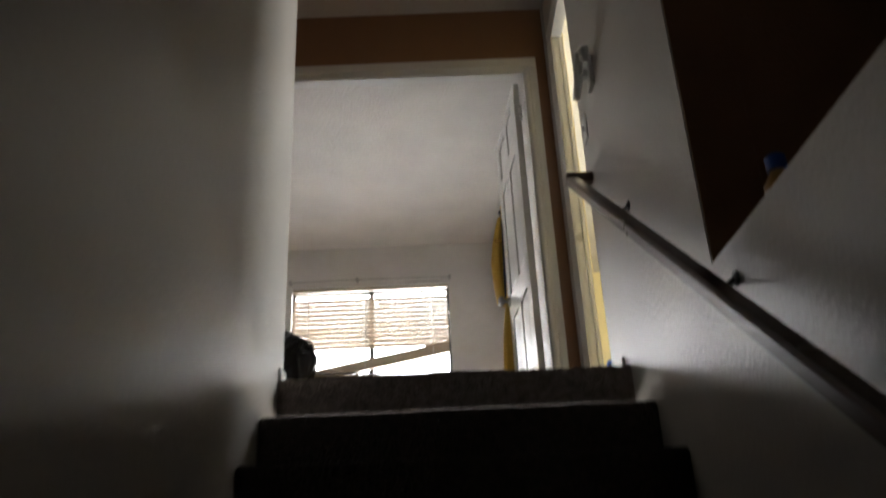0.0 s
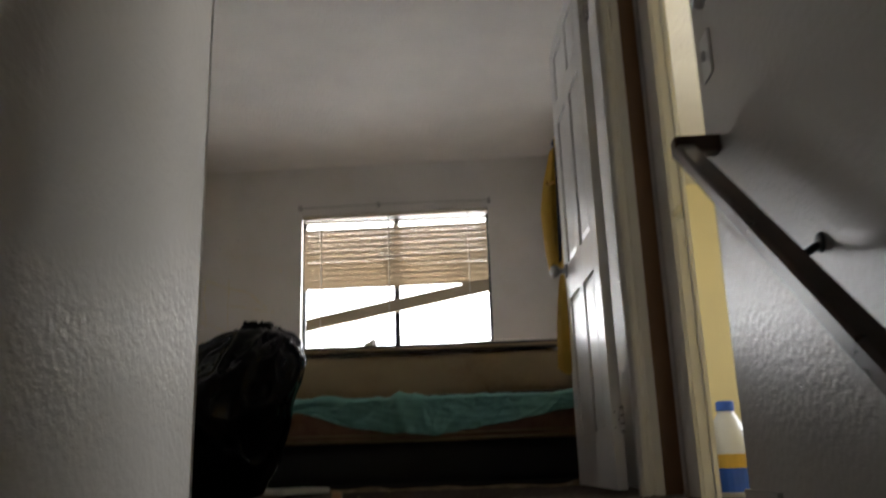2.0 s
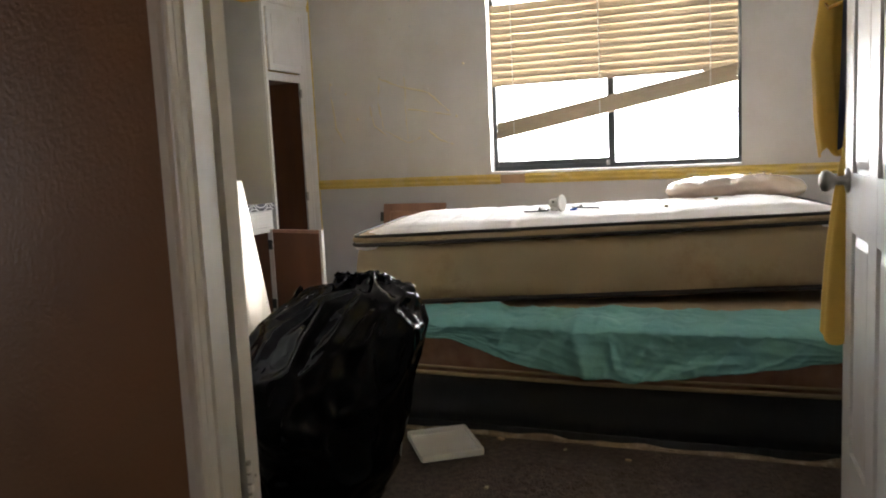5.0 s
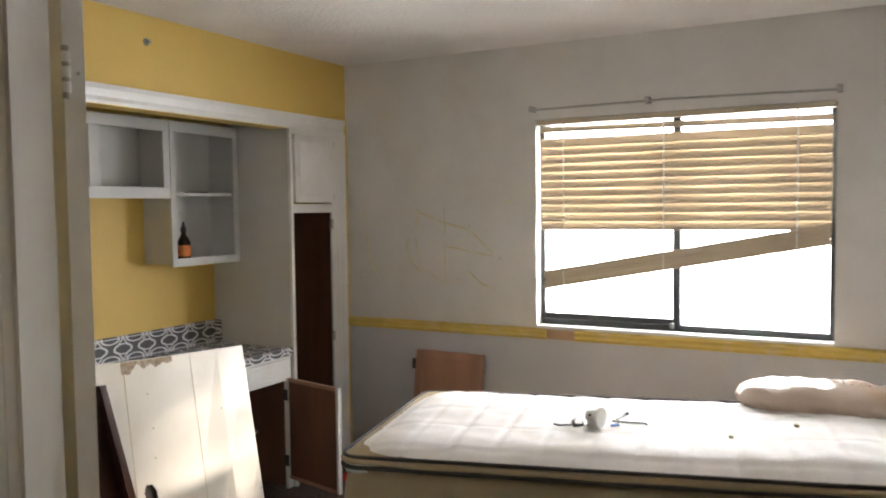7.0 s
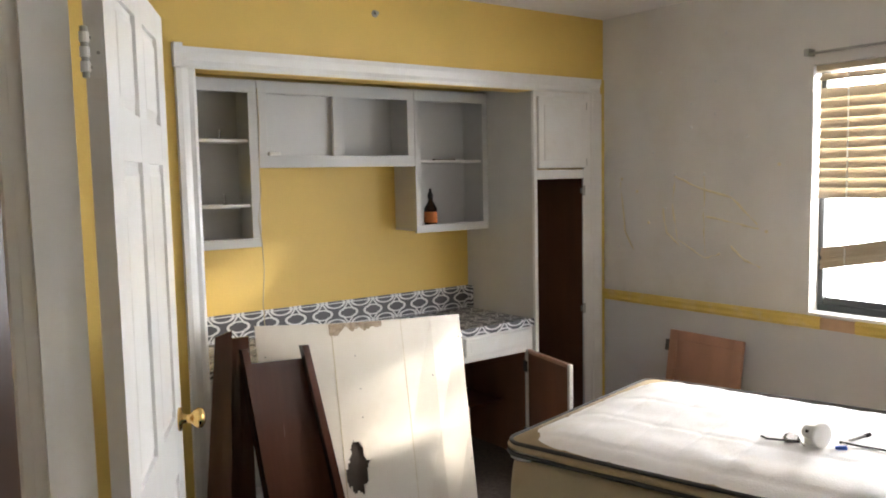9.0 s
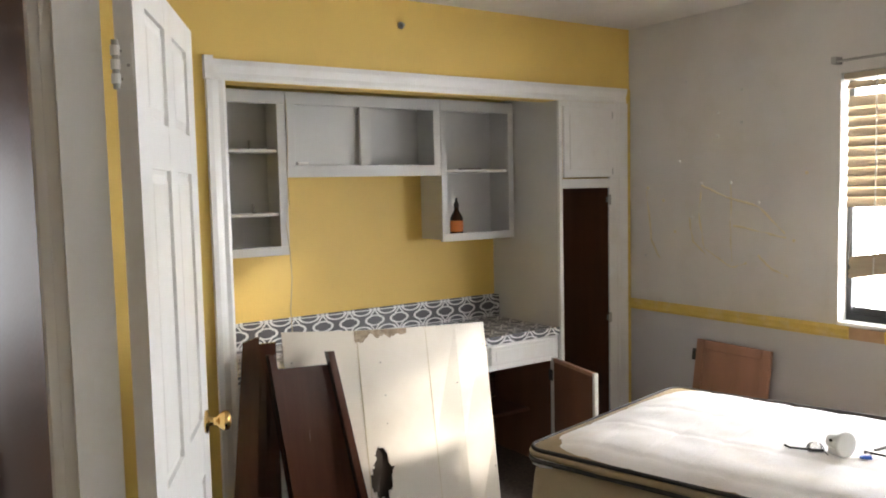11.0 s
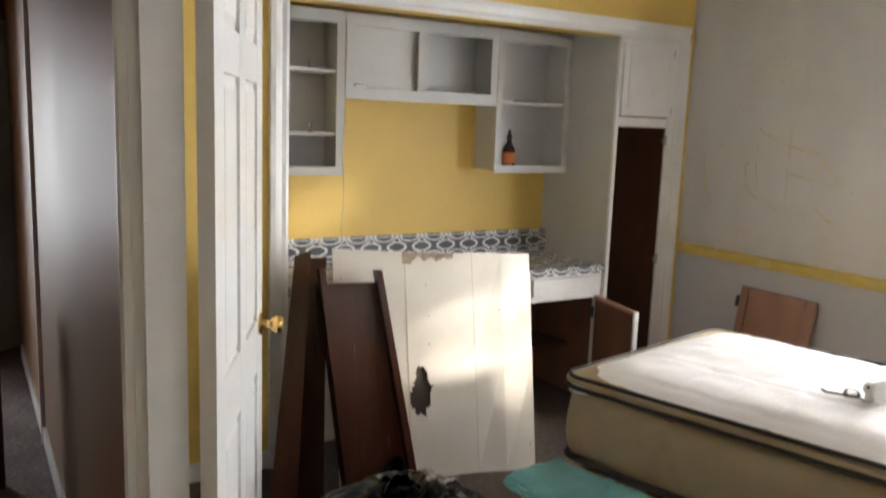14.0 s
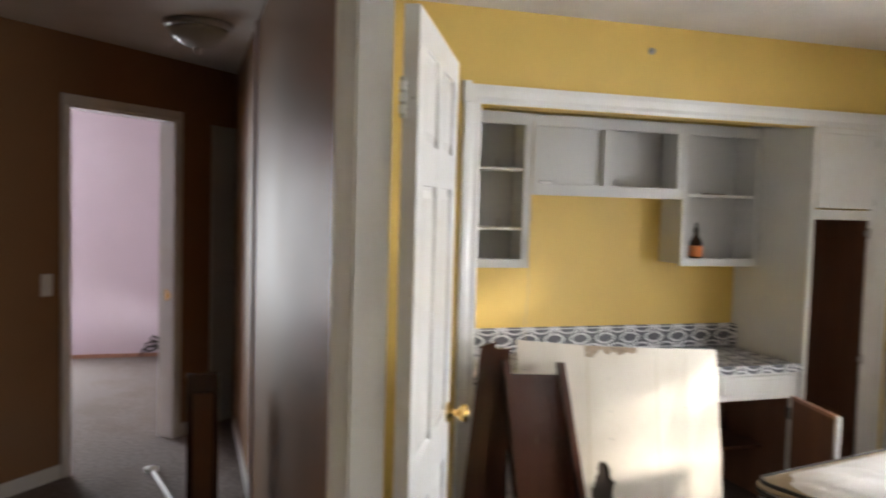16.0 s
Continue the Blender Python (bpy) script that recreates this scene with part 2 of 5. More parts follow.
# ---- mesh helpers ----
def link(name, bm, material, parent=None, label="", smooth=False):
    me = bpy.data.meshes.new(name)
    bmesh.ops.recalc_face_normals(bm, faces=bm.faces)
    bm.to_mesh(me)
    bm.free()
    me.materials.append(material)
    if smooth:
        for p in me.polygons:
            p.use_smooth = True
    ob = new(name, me)
    if parent:
        ob.parent = parent
        if not parent.parent:
            ob.matrix_parent_inverse = parent.matrix_basis.inverted()
    if label:
        ob["label"] = label
    return ob


def part(name, bm, material, parent, label="", smooth=False):
    return link(name, bm, material, parent, label, smooth)


def thing(name, label, category, base, group="", kind=""):
    ob = tagged(new(name), label, category, group, kind)
    ob.location = base
    ob.empty_display_size = 0.1
    return ob


def add_box(bm, x0, x1, y0, y1, z0, z1, bevel=0.0, m=None):
    r = bmesh.ops.create_cube(bm, size=1.0)
    vs = r["verts"]
    for v in vs:
        v.co = Vector(((x0 + x1) / 2 + v.co.x * (x1 - x0), (y0 + y1) / 2 + v.co.y * (y1 - y0), (z0 + z1) / 2 + v.co.z * (z1 - z0)))
    if bevel:
        es = list({e for v in vs for e in v.link_edges})
        r = bmesh.ops.bevel(bm, geom=es, offset=bevel, segments=2, profile=0.5, affect="EDGES")
        vs = list({v for f in r["faces"] for v in f.verts} | {v for v in vs if v.is_valid})
    if m:
        bmesh.ops.transform(bm, matrix=m, verts=vs)
    return bm


def box(*a, bevel=0.0, m=None):
    return add_box(bmesh.new(), *a, bevel=bevel, m=m)


def boxes(rows, bevel=0.0):
    bm = bmesh.new()
    for r in rows:
        add_box(bm, *r, bevel=bevel)
    return bm


def structure(name, bm, material, label="", smooth=False):
    return tagged(link(name, bm, material, None, label, smooth), kind="structure")


def tube(points, r, seg=8, closed=False):
    """A round tube along points; r is one radius or one for each point."""
    bm = bmesh.new()
    pts = [Vector(p) for p in points]
    rs = r if isinstance(r, (list, tuple)) else [r] * len(pts)
    rings = []
    for i, p in enumerate(pts):
        d = (pts[min(i + 1, len(pts) - 1)] - pts[max(i - 1, 0)]).normalized()
        side = d.cross(Vector((0, 0, 1)))
        side = side.normalized() if side.length > 0.05 else Vector((1, 0, 0))
        up = side.cross(d)
        rings.append([bm.verts.new(p + rs[i] * (math.cos(k * math.tau / seg) * side + math.sin(k * math.tau / seg) * up)) for k in range(seg)])
    for a, b in zip(rings, rings[1:]):
        for k in range(seg):
            bm.faces.new((a[k], a[(k + 1) % seg], b[(k + 1) % seg], b[k]))
    bm.faces.new(rings[0])
    bm.faces.new(rings[-1][::-1])
    return bm


def lathe(profile, base, seg=20, m=None):
    """Turned body: profile rows of radius and height above base."""
    bm = bmesh.new()
    rings = [[bm.verts.new((base[0] + r * math.cos(k * math.tau / seg), base[1] + r * math.sin(k * math.tau / seg), base[2] + z)) for k in range(seg)] for r, z in profile]
    for a, b in zip(rings, rings[1:]):
        for k in range(seg):
            bm.faces.new((a[k], a[(k + 1) % seg], b[(k + 1) % seg], b[k]))
    bm.faces.new(rings[0][::-1])
    bm.faces.new(rings[-1])
    if m:
        bmesh.ops.transform(bm, matrix=m, verts=bm.verts)
    return bm


def sheet(f, nu, nv, thick=0.0, keep=None):
    """A surface f(u, v), thickened along its normal into a closed body; keep(u, v) leaves cells out."""
    bm = bmesh.new()
    g = [[Vector(f(i / nu, j / nv)) for j in range(nv + 1)] for i in range(nu + 1)]
    top = [[bm.verts.new(p) for p in row] for row in g]
    for i in range(nu):
        for j in range(nv):
            if keep is None or keep((i + 0.5) / nu, (j + 0.5) / nv):
                bm.faces.new((top[i][j], top[i + 1][j], top[i + 1][j + 1], top[i][j + 1]))
    for v in [v for v in bm.verts if not v.link_faces]:
        bm.verts.remove(v)
    if thick:
        bmesh.ops.recalc_face_normals(bm, faces=bm.faces)
        bmesh.ops.solidify(bm, geom=list(bm.faces), thickness=thick)
    return bm


def interp(x, rows):
    return float(np.interp(x, [r[0] for r in rows], [r[1] for r in rows]))


def bar_profile(p, q, out, up, steps):
    """A moulding from p to q: a stepped section of (out, up) points swept straight."""
    bm = bmesh.new()
    p, q, out, up = Vector(p), Vector(q), Vector(out), Vector(up)
    a = [bm.verts.new(p + out * o + up * h) for o, h in steps]
    b = [bm.verts.new(q + out * o + up * h) for o, h in steps]
    n = len(steps)
    for k in range(n):
        bm.faces.new((a[k], a[(k + 1) % n], b[(k + 1) % n], b[k]))
    bm.faces.new(a[::-1])
    bm.faces.new(b)
    return bm


# ---- plan ----
XR = 3.262          # bedroom wall to the right of the window
CH = 2.44           # ceilings
YB, YH = -3.180, -3.282   # bedroom and hall faces of the door wall
DL, DR, DT = 1.612, 3.150, 2.022   # double doorway
HX = 3.286           # hall wall with the yellow room's doorway
SX = 3.25           # stair wall with the rail
LX = 2.05           # stair wall opposite
LAND = -4.34        # edge of the landing
RISE, RUN, NST = 0.18, 0.245, 14

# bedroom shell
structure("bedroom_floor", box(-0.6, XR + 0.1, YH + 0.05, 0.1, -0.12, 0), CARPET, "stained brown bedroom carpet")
structure("floor", boxes([(DL, DR, YH, YH + 0.05, -0.12, 0), (-6, 5.4, LAND, YH, -0.12, 0), (-6, LX - 0.12, -6.5, LAND, -0.12, 0), (SX + 0.02, 6.1, -5.2, LAND, -0.12, 0), (5.4, 6.1, LAND, YH, -0.12, 0), (XR + 0.1, 6.1, YH, 1.0, -0.12, 0)]), CARPET, "grey-brown soiled carpet on the upper floor")
structure("ceiling", boxes([(-0.75, XR + 0.1, YB, 0.12, CH, CH + 0.1), (-6, 6.1, -9.2, YB, CH, CH + 0.1), (-6, -0.75, YB, -2.5, CH, CH + 0.1), (XR + 0.1, 6.1, YB, 1.0, CH, CH + 0.1)]), CEIL, "off-white sprayed texture ceiling")
WX0, WX1, WZ0, WZ1 = 1.247, 2.714, 0.917, 2.038
structure("wall_north_dado", box(-0.7, XR + 0.1, 0, 0.12, 0, 0.87), LOWER_WALL, "cool grey painted wall below the chair rail")
structure("wall_north", boxes([(-0.7, WX0, 0, 0.12, 0.87, CH), (WX1, XR + 0.1, 0, 0.12, 0.87, CH), (WX0, WX1, 0, 0.12, 0.87, WZ0), (WX0, WX1, 0, 0.12, WZ1, CH)]), GREY_WALL, "grey painted bedroom wall with marks and the window")
structure("wall_east", box(XR, XR + 0.1, YB, 0, 0, CH), GREY_WALL, "grey painted bedroom wall")
CY0, CY1, CZ = -2.375, -0.10, 2.02
structure("wall_west", boxes([(-0.12, 0, YB, CY0, 0, CH), (-0.12, 0, CY1, 0, 0, CH), (-0.12, 0, CY0, CY1, CZ, CH)]), YELLOW, "bright yellow painted wall around the closet")
structure("closet_wall", boxes([(-0.70, -0.575, CY0 - 0.05, CY1 + 0.05, 0, CH), (-0.575, -0.12, CY0 - 0.05, CY0, 0, CH), (-0.575, -0.12, CY1, CY1 + 0.1, 0, CH)]), YELLOW, "yellow painted back wall of the closet")
structure("closet_ceiling", box(-0.575, -0.12, CY0, CY1, 2.1, 2.14), GREYWHITE, "painted closet ceiling")
structure("wall_south", boxes([(-0.12, DL - 0.02, YH + 0.004, YB, 0, CH), (DR + 0.02, HX, YH + 0.004, YB, 0, CH), (DL - 0.02, DR + 0.02, YH + 0.004, YB, DT + 0.02, CH)]), GREY_WALL, "bedroom side of the wall with the double doorway")
structure("hall_wall_north", boxes([(-3.5, DL - 0.02, YH, YH + 0.004, 0, CH), (DR + 0.02, HX, YH, YH + 0.004, 0, CH), (DL - 0.02, DR + 0.02, YH, YH + 0.004, DT + 0.02, CH)]), BROWN, "glossy dark brown hall wall around the double doorway")
# hall, stairs
YD0, YD1 = -4.05, -3.495
structure("hall_wall_east", boxes([(HX, HX + 0.045, YD1 + 0.02, YH, 0, CH), (HX, HX + 0.045, YD0, YD1 + 0.02, 2.08, CH), (XR + 0.1, XR + 0.12, YH, 1.0, 0, CH)]), CREAM, "cream hall wall with the yellow room's doorway")
structure("stair_wall_east", boxes([(SX, SX + 0.16, -5.25, -4.05, -2.6, CH), (SX, SX + 0.16, -9.0, -5.25, -2.6, -0.01)]), CREAM, "glossy cream stair wall with a ledge")
structure("stair_wall_ledge", boxes([(SX + 0.16, 3.85, -9.0, -5.26, -0.1, -0.014)]), CREAM, "cream ledge beside the stairs")
structure("ledge_back_wall", boxes([(3.85, 3.95, -9.0, -5.25, -0.1, CH), (SX + 0.1601, 3.95, -5.26, -5.2, -0.1, CH)]), BROWN, "dark brown wall behind the stair ledge")
structure("ledge_end_wall", box(SX + 0.003, SX + 0.16, -5.2585, -5.2505, -0.006, CH), BROWN, "dark brown end of the stair wall above the ledge")
structure("stair_wall_west", box(LX - 0.12, LX, -9.0, -4.26, -2.6, CH), CREAM, "glossy cream stair wall")
structure("hall_wall_south", boxes([(0.45, LX - 0.12, -4.36, -4.24, 0, CH), (0.45, 0.57, -6.05, -4.36, 0, CH)]), BROWN, "dark brown hall wall")
structure("stair_wall_south", box(LX - 0.12, 3.95, -9.1, -9.0, -2.6, CH), CREAM, "cream wall at the foot of the stairs")
structure("lower_floor", box(LX - 0.12, SX + 0.1, -9.0, LAND - RUN * (NST - 1), -NST * RISE - 0.1, -NST * RISE), CARPET, "carpeted lower floor")
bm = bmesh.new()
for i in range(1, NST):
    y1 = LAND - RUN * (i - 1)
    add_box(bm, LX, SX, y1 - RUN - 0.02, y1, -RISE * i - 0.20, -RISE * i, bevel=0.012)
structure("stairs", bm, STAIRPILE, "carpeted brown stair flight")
def pile(u, v):
    x, y = LX + 0.02 + (HX - LX - 0.04) * u, LAND + 0.01 + (YB + 0.9 - LAND) * v
    if y < -4.05:
        x = min(x, SX - 0.002)
    if y > YH - 0.02:
        x = min(max(x, DL + 0.01), DR - 0.01)
    return (x, y, 0.004 + 0.007 * noise.noise((x * 38, y * 38, 0)) + 0.006 * noise.noise((x * 90, y * 90, 3)) + 0.004 * noise.noise((x * 7, y * 7, 5)))


structure("landing_carpet", sheet(pile, 230, 360), CARPET, "worn grey-brown carpet pile, darker past the doorway", True)
# pink room behind a slanted doorway, yellow room
A, B = Vector((-1.415, -4.27, 0)), Vector((-2.83, -2.996, 0))
u = (B - A).normalized()
ang = math.degrees(math.atan2(u.y, u.x))
SL = pose(A.x, A.y, 0, 0, 0, ang)
LEN = (B - A).length
bm = boxes([(-2.5, 0.06, -0.0, 0.1, 0, CH), (0.88, LEN, 0, 0.1, 0, CH), (0.06, 0.88, 0, 0.1, 2.06, CH)])
ob = structure("hall_wall_west", bm, BROWN, "dark brown slanted hall wall with the pink room's doorway")
ob.matrix_world = SL
structure("pink_room_wall", boxes([(-5.0, -4.9, -6.6, -6.2, 0, CH), (-5.0, -4.9, -4.95, -2.6, 0, CH), (-5.0, -4.9, -6.2, -4.95, 0, 0.35), (-5.0, -4.9, -6.2, -4.95, 1.9, CH), (-4.9, -0.7, -2.7, -2.6, 0, CH), (-0.71, -0.70, -3.3, -2.6, 0, CH), (-4.9, 0.57, -6.6, -6.5, 0, CH), (0.45, 0.57, -6.5, -6.05, 0, CH)]), PINK, "pale pink painted bedroom walls")
structure("yellow_room_wall", boxes([(6.0, 6.1, -5.2, -3.2, 0, CH), (6.0, 6.1, -2.0, 1.0, 0, CH), (6.0, 6.1, -3.2, -2.0, 0, 0.9), (6.0, 6.1, -3.2, -2.0, 2.1, CH), (XR + 0.12, 6.0, 0.9, 1.0, 0, CH), (3.41, 6.0, -5.2, -5.1, 0, CH), (XR + 0.121, XR + 0.125, YH, 0.9, 0, CH), (SX + 0.161, SX + 0.165, -5.1, YD0, 0, CH)]), PALE_YELLOW, "pale yellow painted room walls")


# ---- outside ----
ob = structure("backdrop", box(-14, 18, 9, 9.1, -6, 14), HAZE, "bright white haze outside the window")
ob.visible_shadow = False
structure("neighbour_roof", bar_profile((-6, 7.5, -1.2), (2.55, 7.5, -1.2), (0, 1, 0), (0, 0, 1), [(-1.2, 0), (0, 0.72), (1.2, 0)]), ROOF, "brownish neighbouring roof in the haze")

# ---- bedroom window ----
win = thing("window_1", "dark metal sliding window in a white reveal", "window", (1.98, 0.08, WZ0), kind="structure")
fr = [("frame_top", (WX0, WX1, 0.07, 0.11, WZ1 - 0.03, WZ1)), ("frame_bottom", (WX0, WX1, 0.07, 0.11, WZ0, WZ0 + 0.035)), ("frame_side", (WX0, WX0 + 0.025, 0.07, 0.11, WZ0 + 0.035, WZ1 - 0.03)), ("frame_side", (WX1 - 0.025, WX1, 0.07, 0.11, WZ0 + 0.035, WZ1 - 0.03)), ("meeting_rail", (1.965, 2.005, 0.06, 0.115, WZ0 + 0.035, WZ1 - 0.03)), ("sash_rail", (WX0 + 0.025, 1.965, 0.078, 0.105, WZ0 + 0.035, WZ0 + 0.065))]
for nm, b in fr:
    part(nm, box(*b, bevel=0.003), BRONZE, win)
for x0, x1, y in ((WX0 + 0.02, 1.97, 0.088), (2.0, WX1 - 0.02, 0.100)):
    p = part("pane", box(x0, x1, y, y + 0.004, WZ0 + 0.03, WZ1 - 0.025), GLASS, win, "clear glass pane")
    p.visible_shadow = False
part("latch", box(1.955, 1.975, 0.045, 0.06, 0.935, 0.965, bevel=0.003), STEEL, win)
part("sill", box(WX0 + 0.001, WX1 - 0.001, -0.012, 0.069, WZ0 - 0.012, WZ0 + 0.004, bevel=0.003), WHITE, win, "white painted sill")

rod = thing("curtain_rod", "thin tarnished steel curtain rod above the window", "curtain rod", (1.98, -0.04, 2.08))
part("rod", tube([(1.235, -0.045, 2.084), (1.98, -0.045, 2.090), (2.73, -0.045, 2.078)], 0.006), STEEL, rod)
for x, z in ((1.24, 2.084), (1.86, 2.089), (2.725, 2.078)):
    part("bracket", box(x - 0.012, x + 0.012, -0.055, 0.0, z - 0.01, z + 0.022, bevel=0.003), STEEL, rod)

blind = thing("window_blind", "tan wooden slat blind with a slanted fallen bottom stack", "blind", (1.98, 0.04, 1.17))
part("headrail", box(WX0 + 0.005, WX1 - 0.005, 0.012, 0.06, 2.008, 2.036, bevel=0.003), BLIND, blind)
slat = bmesh.new()
add_box(slat, -0.716, 0.716, -0.0255, 0.0255, -0.0016, 0.0016, bevel=0.0008)
slat_me = None
PITCH = 0.0445
for k in range(12):
    z = 1.955 - k * PITCH
    tilt = 69 + random.uniform(-1, 1)
    rz = 0.0
    if k == 0:
        z, tilt, rz = 1.975, 40, 0.7
    if slat_me is None:
        ob = part("slat", slat, BLIND, blind)
        slat_me = ob.data
    else:
        ob = new("slat", slat_me)
        ob.parent = blind
        ob.matrix_parent_inverse = blind.matrix_basis.inverted()
    ob.matrix_basis = pose(1.98, 0.036, z, tilt, random.uniform(-0.05, 0.05) + rz, 0)
thick = part("slat", box(-0.712, 0.712, -0.0255, 0.0255, -0.0042, 0.0042, bevel=0.0012), BLIND, blind)
ang_bar = math.degrees(math.atan2(1.424 - 1.168, 2.708 - 1.294))
for k in range(10):
    ob = thick if k == 0 else new("slat", thick.data)
    ob.parent = blind
    ob.matrix_parent_inverse = blind.matrix_basis.inverted()
    ob.matrix_basis = pose(1.992 + 0.004 * math.sin(5 * k), 0.034 + random.uniform(-0.004, 0.004), 1.268 + k * 0.0080, random.uniform(-2, 2), -ang_bar + random.uniform(-0.06, 0.06), 0)
part("bottom_rail", box(-0.715, 0.715, -0.026, 0.026, -0.009, 0.009, bevel=0.003, m=pose(1.992, 0.034, 1.256, 0, -ang_bar, 0)), BLIND, blind)
for x in (1.40, 1.93, 2.55):
    zb = 1.25 + (x - 1.99) * 0.181
    for dy in (0.010, 0.061):
        part("ladder_cord", tube([(x, dy, 2.01), (x + 0.002, dy, 1.6), (x, dy, zb)], 0.0038, 6), WHITEPL, blind)

# ---- trim ----
def rail_profile(w):
    return [(0, 0), (0.012, 0.004), (0.020, 0.018), (0.016, 0.03), (0.022, w - 0.014), (0.010, w), (0, w)]


structure("chair_rail", bar_profile((0.003, 0, 0.843), (WX0 + 0.06, 0, 0.843), (0, -1, 0), (0, 0, 1), rail_profile(0.062)), RAILYEL, "yellow painted chair rail")
structure("chair_rail", bar_profile((WX0 + 0.22, 0, 0.843), (XR, 0, 0.843), (0, -1, 0), (0, 0, 1), rail_profile(0.062)), RAILYEL, "yellow painted chair rail")
structure("chair_rail", box(WX0 + 0.06, WX0 + 0.22, -0.012, 0, 0.848, 0.900), BLOCK, "bare broken stretch of the chair rail")
CAS = [(0, 0), (0.010, 0), (0.014, 0.012), (0.011, 0.03), (0.017, 0.045), (0.022, 0.06), (0.022, 0.082), (0, 0.082)]
TOPZ, EDGE = 2.104, 0.082
structure("closet_casing", bar_profile((0, CY0 - EDGE, TOPZ - EDGE), (0, CY1 + EDGE - 0.02, TOPZ - EDGE), (1, 0, 0), (0, 0, 1), CAS), WHITE, "white moulded casing over the closet")
structure("closet_casing", bar_profile((0, CY0, 0), (0, CY0, TOPZ - EDGE), (1, 0, 0), (0, -1, 0), CAS), WHITE, "white moulded casing beside the closet")
structure("closet_casing", bar_profile((0, CY1 - 0.02, 0), (0, CY1 - 0.02, TOPZ - EDGE), (1, 0, 0), (0, 1, 0), CAS), WHITE, "white moulded casing beside the closet")
structure("closet_casing", box(0.001, 0.028, CY0 - EDGE - 0.006, CY0 - EDGE + 0.03, TOPZ - EDGE + 0.002, TOPZ + 0.012), WHITE, "white casing end block")
structure("trim", box(0.0005, 0.012, -0.034, -0.004, 0, TOPZ), RAILYEL, "yellow painted corner strip")


def casing(tag, face, x0, x1, top, axis, out, col=WHITE):
    """Door casing round an opening x0..x1 on the plane axis = face, standing out by out."""
    o = Vector((0, out, 0)) if axis == "y" else Vector((out, 0, 0))
    at = (lambda a, z: (a, face, z)) if axis == "y" else (lambda a, z: (face, a, z))
    side = Vector((1, 0, 0)) if axis == "y" else Vector((0, 1, 0))
    prof = [(0, 0), (0.018, 0), (0.023, 0.006), (0.021, 0.014), (0.013, 0.020), (0.017, 0.034), (0.016, 0.058), (0, 0.058)]
    structure(tag, bar_profile(at(x0, 0), at(x0, top), o, -side, prof), col, "white painted door casing")
    flat = [(0, 0), (0.008, 0), (0.012, 0.012), (0.010, 0.022), (0.016, 0.032), (0.018, 0.058), (0, 0.058)]
    structure(tag, bar_profile(at(x1, 0), at(x1, top), o, side, flat), col, "white painted door casing")
    structure(tag, bar_profile(at(x0 - 0.058, top), at(x1 + 0.058, top), o, Vector((0, 0, 1)), prof), col, "white painted door casing")


casing("double_door_casing", YH, DL - 0.002, DR + 0.004, DT + 0.006, "y", -1)
structure("double_door_jamb", boxes([(DL - 0.02, DL, YH - 0.001, YB + 0.001, 0, DT), (DR, DR + 0.02, YH - 0.001, YB + 0.001, 0, DT), (DL - 0.02, DR + 0.02, YH - 0.001, YB + 0.001, DT, DT + 0.02), (DL, DL + 0.012, YH + 0.02, YH + 0.055, 0, DT), (DR - 0.005, DR, YH + 0.02, YH + 0.055, 0, DT), (DL, DR, YH + 0.02, YH + 0.055, DT - 0.012, DT)]), WHITE, "white painted jamb of the double doorway")
structure("yellow_room_casing", bar_profile((HX, YD1 + 0.005, 0), (HX, YD1 + 0.005, 2.06), (-1, 0, 0), (0, 1, 0), [(0, 0), (0.010, 0), (0.016, 0.02), (0.012, 0.04), (0.018, 0.055), (0.022, 0.085), (0, 0.085)]), WHITE, "white painted door casing")
structure("yellow_room_casing", bar_profile((HX, YD0, 2.06), (HX, YD1 + 0.09, 2.06), (-1, 0, 0), (0, 0, 1), [(0, 0), (0.010, 0), (0.016, 0.02), (0.012, 0.04), (0.018, 0.055), (0.022, 0.075), (0, 0.075)]), WHITE, "white painted door casing")
structure("yellow_room_jamb", boxes([(HX - 0.001, HX + 0.046, YD1, YD1 + 0.02, 0, 2.06), (HX - 0.001, HX + 0.0451, YD0, YD1, 2.06, 2.08), (HX + 0.030, HX + 0.044, YD1 - 0.010, YD1, 0, 2.06)]), WHITE, "white painted jamb of the yellow room's doorway")
structure("corner_trim", box(HX - 0.014, HX - 0.001, YH - 0.016, YH - 0.001, 0, CH, bevel=0.003), WHITE, "white painted corner board of the hall")
sp = thing("strike_plate", "dull metal strike plate on the white door jamb", "strike plate", (HX + 0.02, YD1, 0.86))
part("plate", box(HX + 0.008, HX + 0.026, YD1 - 0.003, YD1, 0.845, 0.89, bevel=0.001), STEEL, sp)
part("lip", box(HX - 0.004, HX + 0.008, YD1 - 0.004, YD1, 0.857, 0.88, bevel=0.001), STEEL, sp)
structure("baseboard", boxes([(0.45, LX - 0.13, -4.24, -4.228, 0, 0.08), (-2.2, DL - 0.07, YH - 0.012, YH, 0, 0.08), (0.0, 0.012, YB, CY0 - EDGE, 0, 0.08), (0.012, XR, -0.012, 0, 0, 0.08), (0.012, DL - 0.07, YB, YB + 0.012, 0, 0.08), (XR + 0.15, 6.0, 0.888, 0.9, 0, 0.10)], 0.002), WHITE, "white baseboards")


